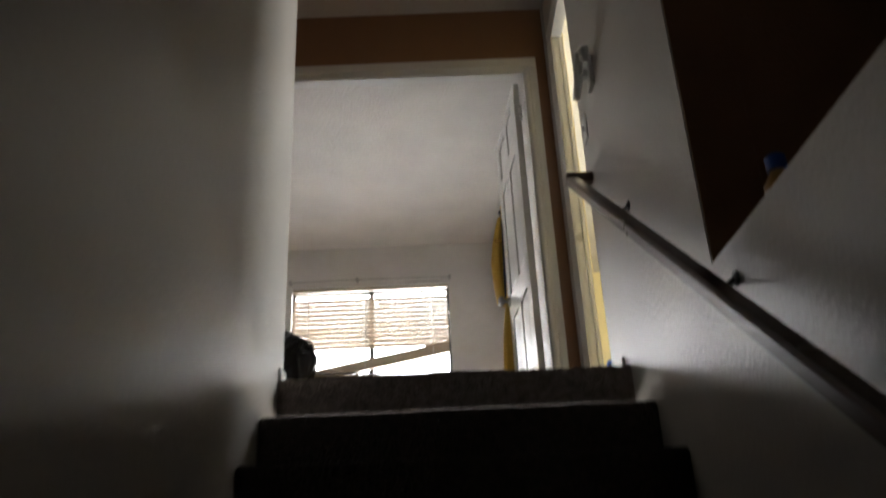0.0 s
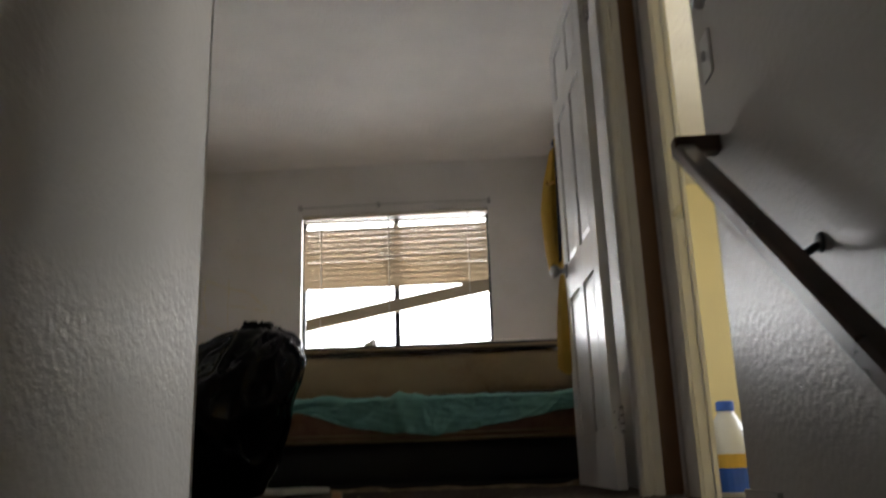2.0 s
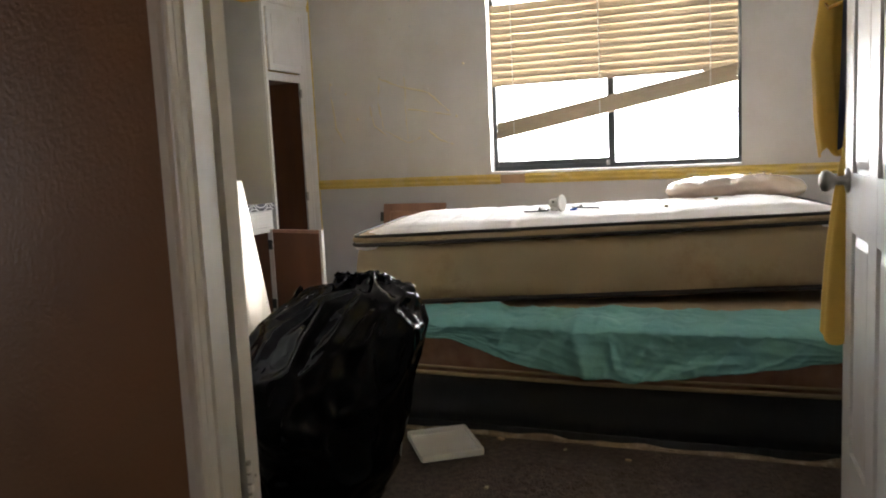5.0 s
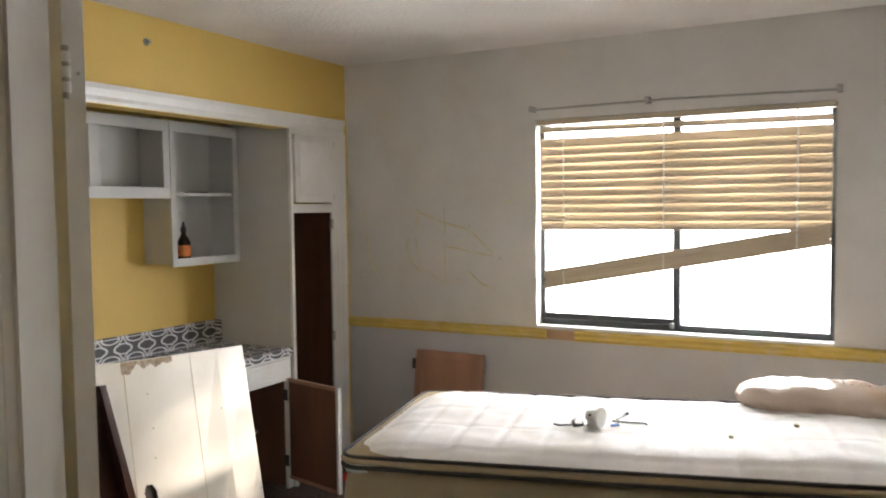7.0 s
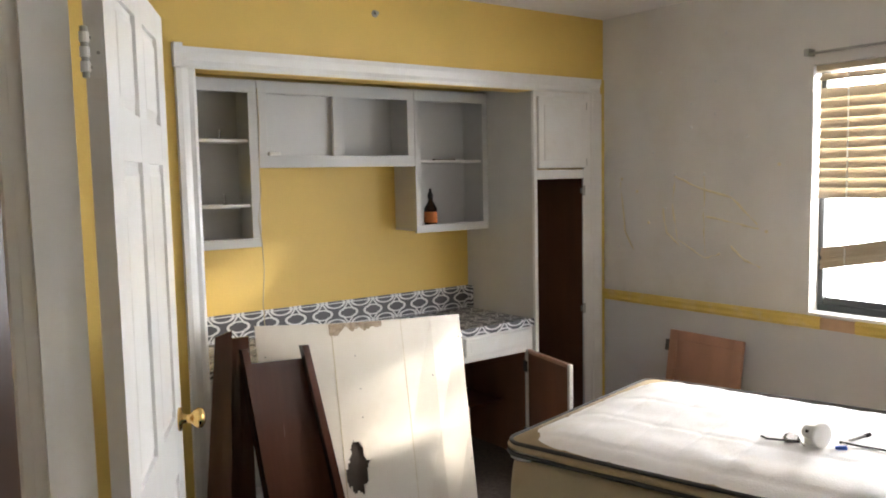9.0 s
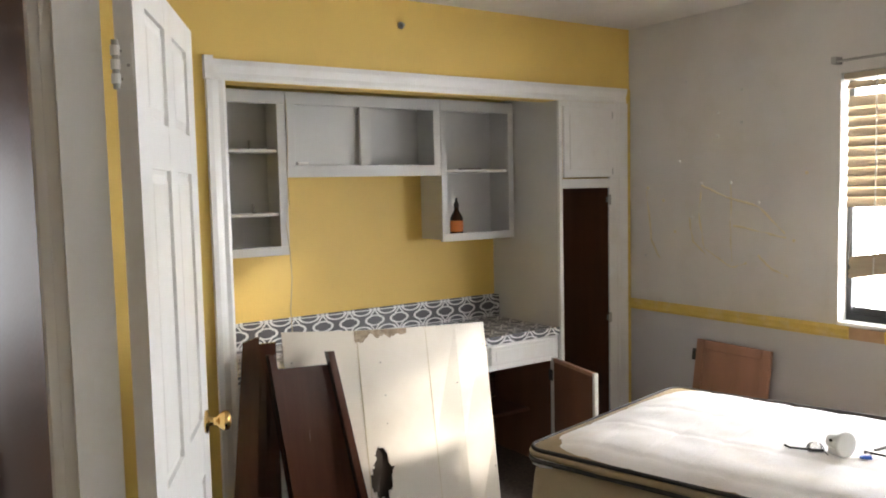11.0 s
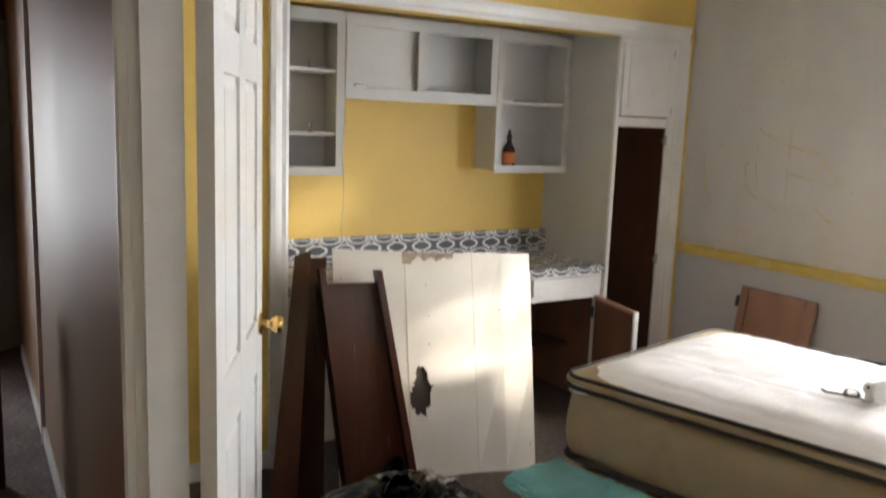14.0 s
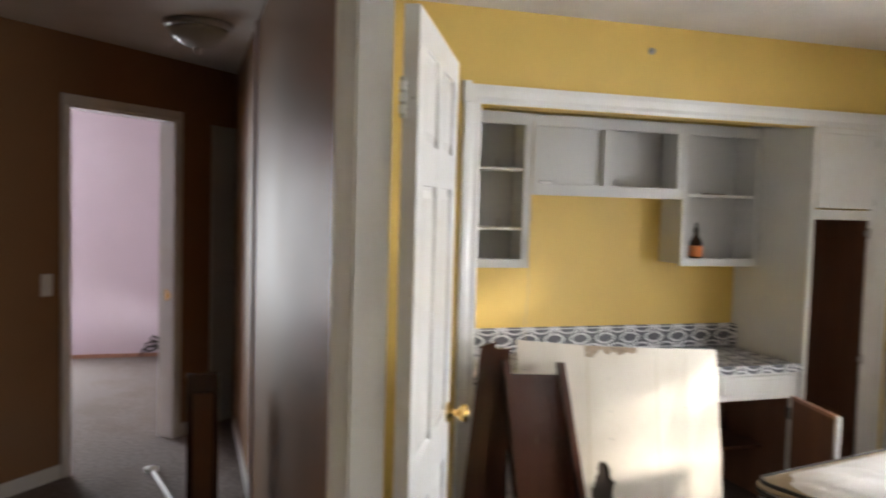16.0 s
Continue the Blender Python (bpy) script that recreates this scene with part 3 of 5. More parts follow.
structure("stair_baseboard", boxes([(LX - 0.001, LX + 0.011, LAND, -4.26, 0.0, 0.045), (LX - 0.13, LX + 0.010, -4.26, -4.250, 0, 0.045), (SX - 0.011, SX + 0.001, LAND + 0.08, -4.05, 0, 0.05), (SX - 0.010, SX + 0.1, -4.05, -4.040, 0, 0.05)], 0.002), CREAM, "low cream painted baseboard at the head of the stairs")
structure("hall_baseboard", boxes([(-2.5, 0.01, -0.012, -0.001, 0, 0.08), (0.937, 1.215, -0.012, -0.001, 0, 0.08)], 0.002), WHITE, "white baseboard on the slanted hall wall").matrix_world = SL
structure("pink_baseboard", box(-4.9, -4.885, -4.9, -2.7, 0, 0.035, bevel=0.002), PINKWOOD, "bare wooden strip at the foot of the pink wall")

# ---- doors ----
def panel_door(name, label, hinge, angle, sign, knob_mat, knob_label, open_gap=0.02):
    """A moulded six-panel leaf that turns on its hinge edge; sign: on which side of its line the leaf's thickness lies."""
    W, H, T = 0.742, 1.995, 0.035
    m = pose(hinge[0], hinge[1], open_gap, 0, 0, angle) @ pose(0.010, 0, 0)
    d = thing(name, label, "door", (hinge[0], hinge[1], 0))
    y0, y1 = (0, T) if sign > 0 else (-T, 0)
    cols = ((0.11, 0.325), (0.417, 0.632))
    rows = ((0.20, 0.78), (0.93, 1.60), (1.70, 1.92))
    bm = bmesh.new()
    add_box(bm, 0.001, W - 0.001, y0 + 0.010, y1 - 0.010, 0.001, H - 0.001, m=m)
    xs, zs = [0, 0.11, 0.325, 0.417, 0.632, W], [0, 0.20, 0.78, 0.93, 1.60, 1.70, 1.92, H]
    for k in (0, 2, 4):
        add_box(bm, xs[k], xs[k + 1], y0, y1, 0, H, m=m)
    for k in (0, 2, 4, 6):
        for c in cols:
            add_box(bm, c[0] - 0.0005, c[1] + 0.0005, y0 + 0.0002, y1 - 0.0002, zs[k], zs[k + 1], m=m)
    leaf = part("leaf", bm, WHITE, d)
    for c in cols:
        for r in rows:
            bm = bmesh.new()
            for yy, s in ((y0, 1), (y1, -1)):
                a, b = yy + s * 0.010, yy + s * 0.003
                o = [(c[0] + 0.010, r[0] + 0.010), (c[1] - 0.010, r[0] + 0.010), (c[1] - 0.010, r[1] - 0.010), (c[0] + 0.010, r[1] - 0.010)]
                n = [(c[0] + 0.030, r[0] + 0.030), (c[1] - 0.030, r[0] + 0.030), (c[1] - 0.030, r[1] - 0.030), (c[0] + 0.030, r[1] - 0.030)]
                va = [bm.verts.new(m @ Vector((x, a, z))) for x, z in o]
                vb = [bm.verts.new(m @ Vector((x, b, z))) for x, z in n]
                for k in range(4):
                    bm.faces.new((va[k], va[(k + 1) % 4], vb[(k + 1) % 4], vb[k]))
                bm.faces.new(vb)
                bm.faces.new(va[::-1])
            part("panel", bm, WHITE, d)
    kz = 0.91
    prof = [(0.032, 0), (0.032, 0.006), (0.013, 0.010), (0.011, 0.03), (0.022, 0.040), (0.029, 0.052), (0.026, 0.064), (0.012, 0.070)]
    for yy, rx in ((y0, 90), (y1, -90)):
        part("knob", lathe(prof, (0, 0, 0), 20, m @ pose(W - 0.06, yy, kz, rx, 0, 0)), knob_mat, d, knob_label, True)
    part("latch_plate", box(W - 0.001, W + 0.0015, (y0 + y1) / 2 - 0.012, (y0 + y1) / 2 + 0.012, kz - 0.03, kz + 0.03, m=m), knob_mat, d)
    for z in (0.23, 1.79):
        h = part("hinge", lathe([(0.006, -0.045), (0.0065, 0.045)], (0, 0, 0), 10, m @ pose(-0.008, 0.002 if sign > 0 else -0.002, z)), STEEL, d, "painted steel hinge")
        part("hinge_leaf", box(-0.0022, -0.0004, min(y0, 0) + 0.004, max(y1, 0) - 0.004, z - 0.045, z + 0.045, m=m), WHITE, h)
        for k in (-0.026, 0.0, 0.026):
            part("knuckle", lathe([(0.0085, -0.009), (0.0085, 0.009)], (0, 0, 0), 10, m @ pose(-0.009, 0.002 if sign > 0 else -0.002, z + k)), WHITE, h)
            yy = (y0 + y1) / 2 + (0.008 if k else -0.006)
            part("screw", lathe([(0.0035, 0), (0.0030, 0.001)], (0, 0, 0), 8, m @ pose(-0.0022, yy, z + k, 0, -90, 0)), STEEL, h)
    return d


panel_door("door_left", "open white six-panel door with a brass knob", (DL + 0.013, YB + 0.019), 154.5, -1, BRASS, "polished brass knob")
panel_door("door_right", "open white six-panel door with a dull steel knob", (DR - 0.028, YB + 0.021), 94.0, 1, STEEL, "dull steel knob")

# ---- closet ----
BX = -0.573   # back of the closet cabinets
FX = -0.365   # front of the wall cubbies


def cubby(name, label, y0, y1, z0, z1, stiles, shelves, low=0.03):
    """An open wall cubby: body, face frame and shelves."""
    d = thing(name, label, "cabinet", (FX, (y0 + y1) / 2, z0), group="closet cubbies")
    t = 0.016
    for nm, r in (("back_panel", (BX, BX + 0.006, y0, y1, z0, z1)), ("side_panel", (BX + 0.006, FX - 0.018, y0, y0 + t, z0, z1)), ("side_panel", (BX + 0.006, FX - 0.018, y1 - t, y1, z0, z1)), ("bottom_panel", (BX + 0.006, FX - 0.018, y0 + t, y1 - t, z0 + 0.004, z0 + 0.02)), ("top_panel", (BX + 0.006, FX - 0.018, y0 + t, y1 - t, z1 - t, z1))):
        part(nm, box(*r), GREYWHITE, d)
    rows = [(FX - 0.018, FX, y0, y1, z0 - 0.012, z0 + low), (FX - 0.018, FX, y0, y1, z1 - 0.04, z1 + 0.02)]
    for a, b in stiles:
        rows.append((FX - 0.018, FX, a, b, z0 + low, z1 - 0.04))
    for r in rows:
        part("face_frame", box(*r, bevel=0.002), GREYWHITE, d)
    for z, a, b in shelves:
        part("shelf", box(BX + 0.006, FX - 0.019, a, b, z - 0.014, z, bevel=0.001), WHITE, d)
    if len(stiles) > 2:
        a, b = stiles[1]
        part("divider", box(BX + 0.006, FX - 0.019, (a + b) / 2 - 0.008, (a + b) / 2 + 0.008, z0 + 0.02, z1 - t), GREYWHITE, d)
    return d


cubby("wall_cubby", "tall grey-white open cubby with two shelves", CY0 + 0.002, -1.957, 1.275, 2.02, ((CY0 + 0.002, -2.25), (-2.00, -1.957)), ((1.767, CY0 + 0.02, -1.975), (1.465, CY0 + 0.02, -1.975)))
cubby("wall_cubby", "low wide grey-white cubby with two compartments", -1.955, -1.067, 1.645, 2.02, ((-1.955, -1.91), (-1.555, -1.495), (-1.11, -1.067)), (), 0.045)
cubby("wall_cubby", "grey-white open cubby with one shelf", -1.065, -0.562, 1.285, 2.02, ((-1.065, -1.03), (-0.60, -0.562)), ((1.665, -1.047, -0.58),))

insert = thing("cubby_insert", "pale panel set shallow in the cubby compartment", "panel", (-0.40, -1.73, 1.666))
part("board", box(-0.404, -0.398, -1.938, -1.536, 1.6655, 2.003), GREYWHITE, insert)
part("edge_strip", box(-0.398, -0.394, -1.936, -1.924, 1.668, 2.0), GREYWHITE, insert)
for y, z in ((-2.10, 1.767), (-2.09, 1.465)):
    clip = thing("shelf_clip", "small dark clip standing on the cubby shelf", "clip", (-0.47, y, z), group="shelf clips")
    part("stem", box(-0.474, -0.466, y - 0.004, y + 0.004, z, z + 0.045, bevel=0.001), STEEL, clip)
    part("foot", box(-0.482, -0.458, y - 0.008, y + 0.008, z, z + 0.004), STEEL, clip)

tall = thing("tall_cabinet", "white built-in cabinet, upper door shut, lower door gone", "cabinet", (-0.2, -0.33, 0))
part("side_panel", box(BX, -0.004, -0.556, -0.540, 0, 2.06), GREYWHITE, tall, "grey-white side panel")
part("inner_back", box(BX, BX + 0.01, -0.540, CY1 - 0.004, 0, 2.0), CABWOOD, tall, "brown plywood back")
part("inner_side", box(BX + 0.01, -0.02, -0.539, -0.534, 0.02, 1.56), CABWOOD, tall, "brown plywood lining")
part("inner_side", box(BX + 0.01, -0.02, CY1 - 0.016, CY1 - 0.006, 0.02, 1.56), CABWOOD, tall, "brown plywood lining")
part("middle_shelf", box(BX + 0.01, -0.02, -0.534, CY1 - 0.016, 1.56, 1.58), CABWOOD, tall)
for r in ((-0.003, 0.012, -0.556, -0.532, 0, 2.02), (-0.003, 0.012, -0.175, -0.121, 0, 2.02), (-0.003, 0.0115, -0.532, -0.175, 1.548, 1.60), (-0.003, 0.0115, -0.532, -0.175, 1.985, 2.02)):
    part("face_frame", box(*r, bevel=0.002), WHITE, tall)
ud = part("upper_door", box(0.0125, 0.030, -0.535, -0.168, 1.606, 1.99, bevel=0.005), WHITE, tall, "white door with a routed edge")
part("panel", box(0.030, 0.0335, -0.495, -0.208, 1.65, 1.95, bevel=0.003), WHITE, ud)
for z in (1.48, 0.81):
    part("hinge", boxes([(0.012, 0.022, -0.190, -0.172, z - 0.028, z + 0.028), (0.012, 0.03, -0.205, -0.19, z - 0.015, z + 0.015)], 0.002), STEEL, tall, "bare cabinet hinge")
for z, y in ((1.64, -0.165), (1.95, -0.165)):
    part("hinge", box(0.012, 0.024, y - 0.004, y + 0.008, z - 0.02, z + 0.02, bevel=0.002), STEEL, tall)

top = thing("desk_worktop", "closet worktop covered in grey and white trellis paper", "worktop", (-0.29, -1.46, 0.765))
part("slab", box(BX, -0.008, CY0 + 0.002, -0.5565, 0.764, 0.791, bevel=0.004), PAPER_TOP, top)
part("front_lip", box(-0.008, 0.006, CY0 + 0.002, -0.5565, 0.755, 0.797, bevel=0.004), PAPER_UP, top)
part("backsplash", box(BX, BX + 0.018, CY0 + 0.002, -0.5565, 0.792, 0.925, bevel=0.003), PAPER_UP, top)
part("side_splash", box(BX + 0.019, BX + 0.05, -0.5745, -0.5565, 0.792, 0.925, bevel=0.003), PAPER_UP, top)

desk = thing("desk_unit", "white desk unit with a shallow drawer and dark kneehole", "desk", (-0.29, -0.8, 0))
part("apron", box(-0.03, -0.012, -1.90, -0.558, 0.615, 0.754, bevel=0.002), WHITE, desk)
dr = part("drawer", box(-0.012, 0.006, -1.035, -0.600, 0.648, 0.742, bevel=0.005), WHITE, desk, "white drawer front")
part("panel", box(0.006, 0.009, -1.005, -0.630, 0.668, 0.722, bevel=0.002), WHITE, dr)
part("stile", box(-0.03, -0.010, -0.600, -0.558, 0, 0.615, bevel=0.002), WHITE, desk)
part("inner_back", box(BX, BX + 0.01, CY0 + 0.002, -0.558, 0, 0.763), CABWOOD, desk, "brown plywood back")
part("inner_side", box(BX + 0.01, -0.03, -0.566, -0.558, 0, 0.76), CABWOOD, desk, "brown plywood side")
part("inner_shelf", box(BX + 0.01, -0.25, -1.30, -0.566, 0.28, 0.295), CABWOOD, desk, "brown plywood shelf")
sdm = pose(0.0, -0.603, 0.07, 0, 0, -13)
sd = thing("desk_door", "brown cabinet door with white edges standing open", "cabinet door", (0.0, -0.60, 0.07))
part("panel", box(0.022, 0.418, -0.012, 0.002, 0.02, 0.545, m=sdm), CABWOOD, sd)
for r in ((0.004, 0.024, -0.016, 0.006, 0, 0.565), (0.416, 0.436, -0.016, 0.006, 0, 0.565), (0.024, 0.416, -0.016, 0.006, 0, 0.02), (0.024, 0.416, -0.016, 0.006, 0.545, 0.565)):
    part("edge", box(*r, bevel=0.002, m=sdm), PINKWOOD if r[0] == 0.024 else WHITE, sd)
for z in (0.10, 0.47):
    part("hinge", box(-0.012, 0.02, -0.024, -0.014, z - 0.03, z + 0.03, bevel=0.002, m=sdm), BRONZE, sd)
base = thing("drawer_base", "grey-white drawer base under the worktop", "drawer unit", (-0.29, -2.15, 0))
part("body", box(-0.56, -0.024, CY0 + 0.004, -1.91, 0.06, 0.753), GREYWHITE, base)
for z0, z1 in ((0.60, 0.735), (0.44, 0.585), (0.27, 0.425), (0.09, 0.255)):
    d = part("drawer", box(-0.023, -0.006, CY0 + 0.03, -1.93, z0, z1, bevel=0.004), GREYWHITE, base)
    part("panel", box(-0.006, -0.003, CY0 + 0.06, -1.96, z0 + 0.03, z1 - 0.03, bevel=0.002), GREYWHITE, d)

bt = thing("bottle", "small brown glass bottle with an orange label", "bottle", (-0.43, -0.925, 1.305))
part("glass", lathe([(0.034, 0), (0.036, 0.01), (0.036, 0.095), (0.026, 0.115), (0.014, 0.135), (0.012, 0.155)], (-0.43, -0.925, 1.305)), AMBER, bt, "", True)
part("label", lathe([(0.0367, 0.018), (0.0367, 0.078)], (-0.43, -0.925, 1.305)), ORANGE, bt, "orange paper label")
part("cap", lathe([(0.015, 0.150), (0.015, 0.172), (0.008, 0.185), (0.006, 0.205)], (-0.43, -0.925, 1.305)), PIPING, bt, "black dropper cap")
pl = thing("plug_adapter", "cream plastic plug forgotten in the cubby", "plug", (-0.385, -1.87, 1.6905))
part("body", box(-0.396, -0.368, -1.90, -1.84, 1.6905, 1.707, bevel=0.005), WHITEPL, pl)
part("prong", box(-0.3975, -0.396, -1.875, -1.87, 1.696, 1.702), STEEL, pl)
sh = thing("loose_strip", "dark strip lying on the cubby shelf", "strip", (-0.42, -0.8, 1.666))
part("strip", box(-0.44, -0.41, -0.90, -0.76, 1.6655, 1.672, bevel=0.001), RAILWOOD, sh)
wire = thing("hanging_wire", "thin beige wire hanging down the closet wall", "wire", (-0.36, -1.95, 0.93))
part("wire", tube([(-0.36, -1.955, 2.0), (-0.357, -1.952, 1.85), (-0.358, -1.958, 1.66), (-0.356, -1.957, 1.52), (-0.36, -1.972, 1.40), (-0.362, -1.958, 1.28), (-0.36, -1.954, 1.15), (-0.362, -1.966, 1.0), (-0.36, -1.962, 0.86), (-0.36, -1.96, 0.793)], 0.0022, 6), MARK, wire, "", True)
fit_ = thing("wall_fitting", "round dull metal fitting on the yellow wall", "wall fitting", (0, -1.525, 2.321))
part("plate", lathe([(0.017, 0), (0.016, 0.005), (0.006, 0.007), (0.006, 0.02), (0.009, 0.022)], (0, 0, 0), 16, pose(0, -1.525, 2.321, 0, 90, 0)), STEEL, fit_)

# marks and plugs on the grey wall
marks = thing("paint_marks", "faint yellowish glue marks on the grey wall", "wall marks", (0.7, 0, 1.3), kind="stuff")
for pts in (((0.13, 1.52), (0.16, 1.25), (0.24, 1.12)), ((0.50, 1.55), (0.48, 1.40), (0.52, 1.22), (0.68, 1.13), (0.80, 1.16)), ((0.68, 1.55), (0.68, 1.30), (0.69, 1.12)), ((0.50, 1.55), (0.62, 1.50), (0.84, 1.44), (1.02, 1.28)), ((0.42, 1.38), (0.45, 1.25), (0.56, 1.16)), ((0.70, 1.34), (0.88, 1.31), (1.02, 1.29)), ((0.84, 1.20), (0.92, 1.13), (1.02, 1.10))):
    rows = [(x, 0.0025, z) for x, z in pts]
    fine = []
    for a, b in zip(rows, rows[1:]):
        fine += [tuple(a[k] + (b[k] - a[k]) * i / 5 + (random.uniform(-0.004, 0.004) if k != 1 else 0) for k in range(3)) for i in range(5)]
    part("smear", tube(fine, [0.007 * random.uniform(0.4, 1) for _ in fine], 6), SMEAR, marks)
plugs = thing("wall_plugs", "old nail holes and plugs in the grey wall", "wall plugs", (0.7, 0, 1.5), kind="stuff")
for x, z in ((0.14, 1.54), (0.25, 1.47), (0.36, 1.68), (0.33, 1.30), (0.50, 1.56), (0.68, 1.56), (0.84, 1.46), (0.60, 1.92), (0.74, 1.86), (0.74, 2.02), (1.03, 1.28), (0.60, 1.80), (1.09, 1.60), (0.44, 1.38), (0.12, 1.16), (0.92, 1.74), (0.40, 2.1), (0.8, 2.25)):
    part("plug", lathe([(0.008, -0.002), (0.008, 0.004), (0.003, 0.007)], (0, 0, 0), 8, pose(x, 0, z, 90, 0, 0)), SMEAR if (x * 100) % 2 else GREYWHITE, plugs)

# ---- leaning boards ----
pw = thing("loose_cabinet_door", "pinkish oak cabinet door leaning on the grey wall", "cabinet door", (0.71, -0.1, 0))
pm = pose(0.497, -0.13, 0, -8.5, 0, -2)
part("panel", box(0.045, 0.40, -0.004, 0.004, 0.045, 0.70, m=pm), PINKWOOD, pw)
for r in ((0, 0.05, -0.014, 0.010, 0, 0.745), (0.395, 0.445, -0.014, 0.010, 0, 0.745), (0.05, 0.395, -0.0135, 0.0095, 0, 0.05), (0.05, 0.395, -0.0135, 0.0095, 0.695, 0.745)):
    part("frame_piece", box(*r, bevel=0.005, m=pm), PINKWOOD, pw)
part("hinge", box(-0.022, 0.004, -0.014, 0.004, 0.63, 0.69, bevel=0.002, m=pm), BRONZE, pw, "dark hinge")


def quad(c, u, v, w=0.0):
    """Bilinear place on the quad c (bl, br, tr, tl), set w off along its normal."""
    bl, br, tr, tl = (Vector(p) for p in c)
    p = bl * (1 - u) * (1 - v) + br * u * (1 - v) + tr * u * v + tl * (1 - u) * v
    return p + w * (br - bl).cross(tl - bl).normalized()


def slab(c, thick, keep=None, nu=2, nv=2):
    return sheet(lambda u, v: quad(c, u, v), nu, nv, -thick, keep)


card = thing("folded_board", "large pale folded board, torn hole, leaning on the desk", "board", (0.42, -1.7, 0))
P = [((0.33, -2.26, 0), (0.305, -2.30, 1.02)), ((0.385, -1.945, 0), (0.325, -1.985, 0.992)), ((0.46, -1.645, 0), (0.335, -1.655, 0.972)), ((0.545, -1.395, 0), (0.345, -1.345, 0.957))]


def torn(u, v):
    e = ((u - 0.19) / (0.16 if v < 0.42 else 0.11)) ** 2 + ((v - 0.40) / 0.11) ** 2
    return e > 1 + 0.9 * noise.noise((u * 14, v * 22, 3.1)) or v < 0.2


for k, (nm, kp, nu, nv) in enumerate((("side_flap", None, 2, 2), ("front_sheet", torn, 60, 120), ("end_sheet", None, 2, 2))):
    c = (P[k][0], P[k + 1][0], P[k + 1][1], P[k][1])
    part(nm, slab(c, 0.006, kp, nu, nv), BOARD, card)
flake = lambda u, v: quad((P[1][0], P[2][0], P[2][1], P[1][1]), -0.03 + u * 0.75, 0.999 - v * (0.010 + 0.075 * max(0.0, 0.45 + noise.noise((u * 5, 3, 0))) * (1 - 0.8 * u) + 0.010 * noise.noise((u * 22, 0, 0))), 0.0075)
part("peeled_edge", sheet(flake, 40, 4), PEEL, card, "peeled brownish top edge")
hole = (P[1][0], P[2][0], P[2][1], P[1][1])
# added sheet close behind the tear, coloured dark as the shade in there
part("hole_shade_sheet", sheet(lambda u, v: quad(hole, 0.02 + 0.4 * u, 0.24 + 0.34 * v, -0.012), 2, 2, -0.004), HOLE_SHADE, card, "added dark sheet for the shade inside the torn hole")
for k in (1, 2):
    a, b = Vector(P[k][0]), Vector(P[k][1])
    part("fold_line", tube([a + Vector((0.0055, 0, 0)), (a + b) / 2 + Vector((0.006, 0.001, 0)), b + Vector((0.0055, 0, 0))], 0.0022 if k == 1 else 0.0015, 6), MARK, card)
for k, u, v in ((1, 0.3, 0.86), (1, 0.33, 0.72), (2, 0.45, 0.74), (2, 0.93, 0.12), (1, 0.32, 0.6), (2, 0.96, 0.9), (2, 0.97, 0.35), (0, 0.1, 0.88)):
    c = (P[k][0], P[k + 1][0], P[k + 1][1], P[k][1])
    q = quad(c, u, v, 0.006)
    part("nail_hole", box(q.x - 0.001, q.x + 0.001, q.y - 0.0022, q.y + 0.0022, q.z - 0.003, q.z + 0.002), PIPING, card)

tray = thing("headboard_section", "dark stained wooden bed section with raised side rails", "bed section", (0.5, -2.15, 0))
C = ((0.50, -2.315, 0), (0.505, -1.995, 0), (0.352, -2.125, 0.935), (0.352, -2.395, 0.95))
part("panel", sheet(lambda u, v: quad(C, u, v * 0.94, 0), 6, 2, -0.012), DARKWOOD, tray)
for u0, u1, vt in ((0.0, 0.10, 1.0), (0.90, 1.0, 0.995)):
    part("side_rail", sheet(lambda u, v: quad(C, u0 + (u1 - u0) * u, v * vt, 0.022), 2, 2, -0.034), DARKWOOD, tray)
part("white_seam", sheet(lambda u, v: quad(C, 0.102 + 0.008 * u, v * 0.92, 0.003), 1, 2, -0.002), GREYWHITE, tray, "pale worn seam")
for nm, C2 in (("wooden_plank", ((0.42, -2.60, 0), (0.46, -2.50, 0), (0.33, -2.40, 1.02), (0.315, -2.46, 1.0))), ("wooden_plank", ((0.34, -2.47, 0), (0.40, -2.36, 0), (0.328, -2.335, 0.99), (0.316, -2.41, 0.99)))):
    d = thing(nm, "dark stained plank leaning beside the panel", "plank", C2[0], group="dark planks")
    part("plank", slab(C2, 0.022), DARKWOOD, d)
    part("edge_strip", sheet(lambda u, v: quad(C2, u * 0.15, v, 0.004), 1, 2, -0.004), RAILWOOD, d)

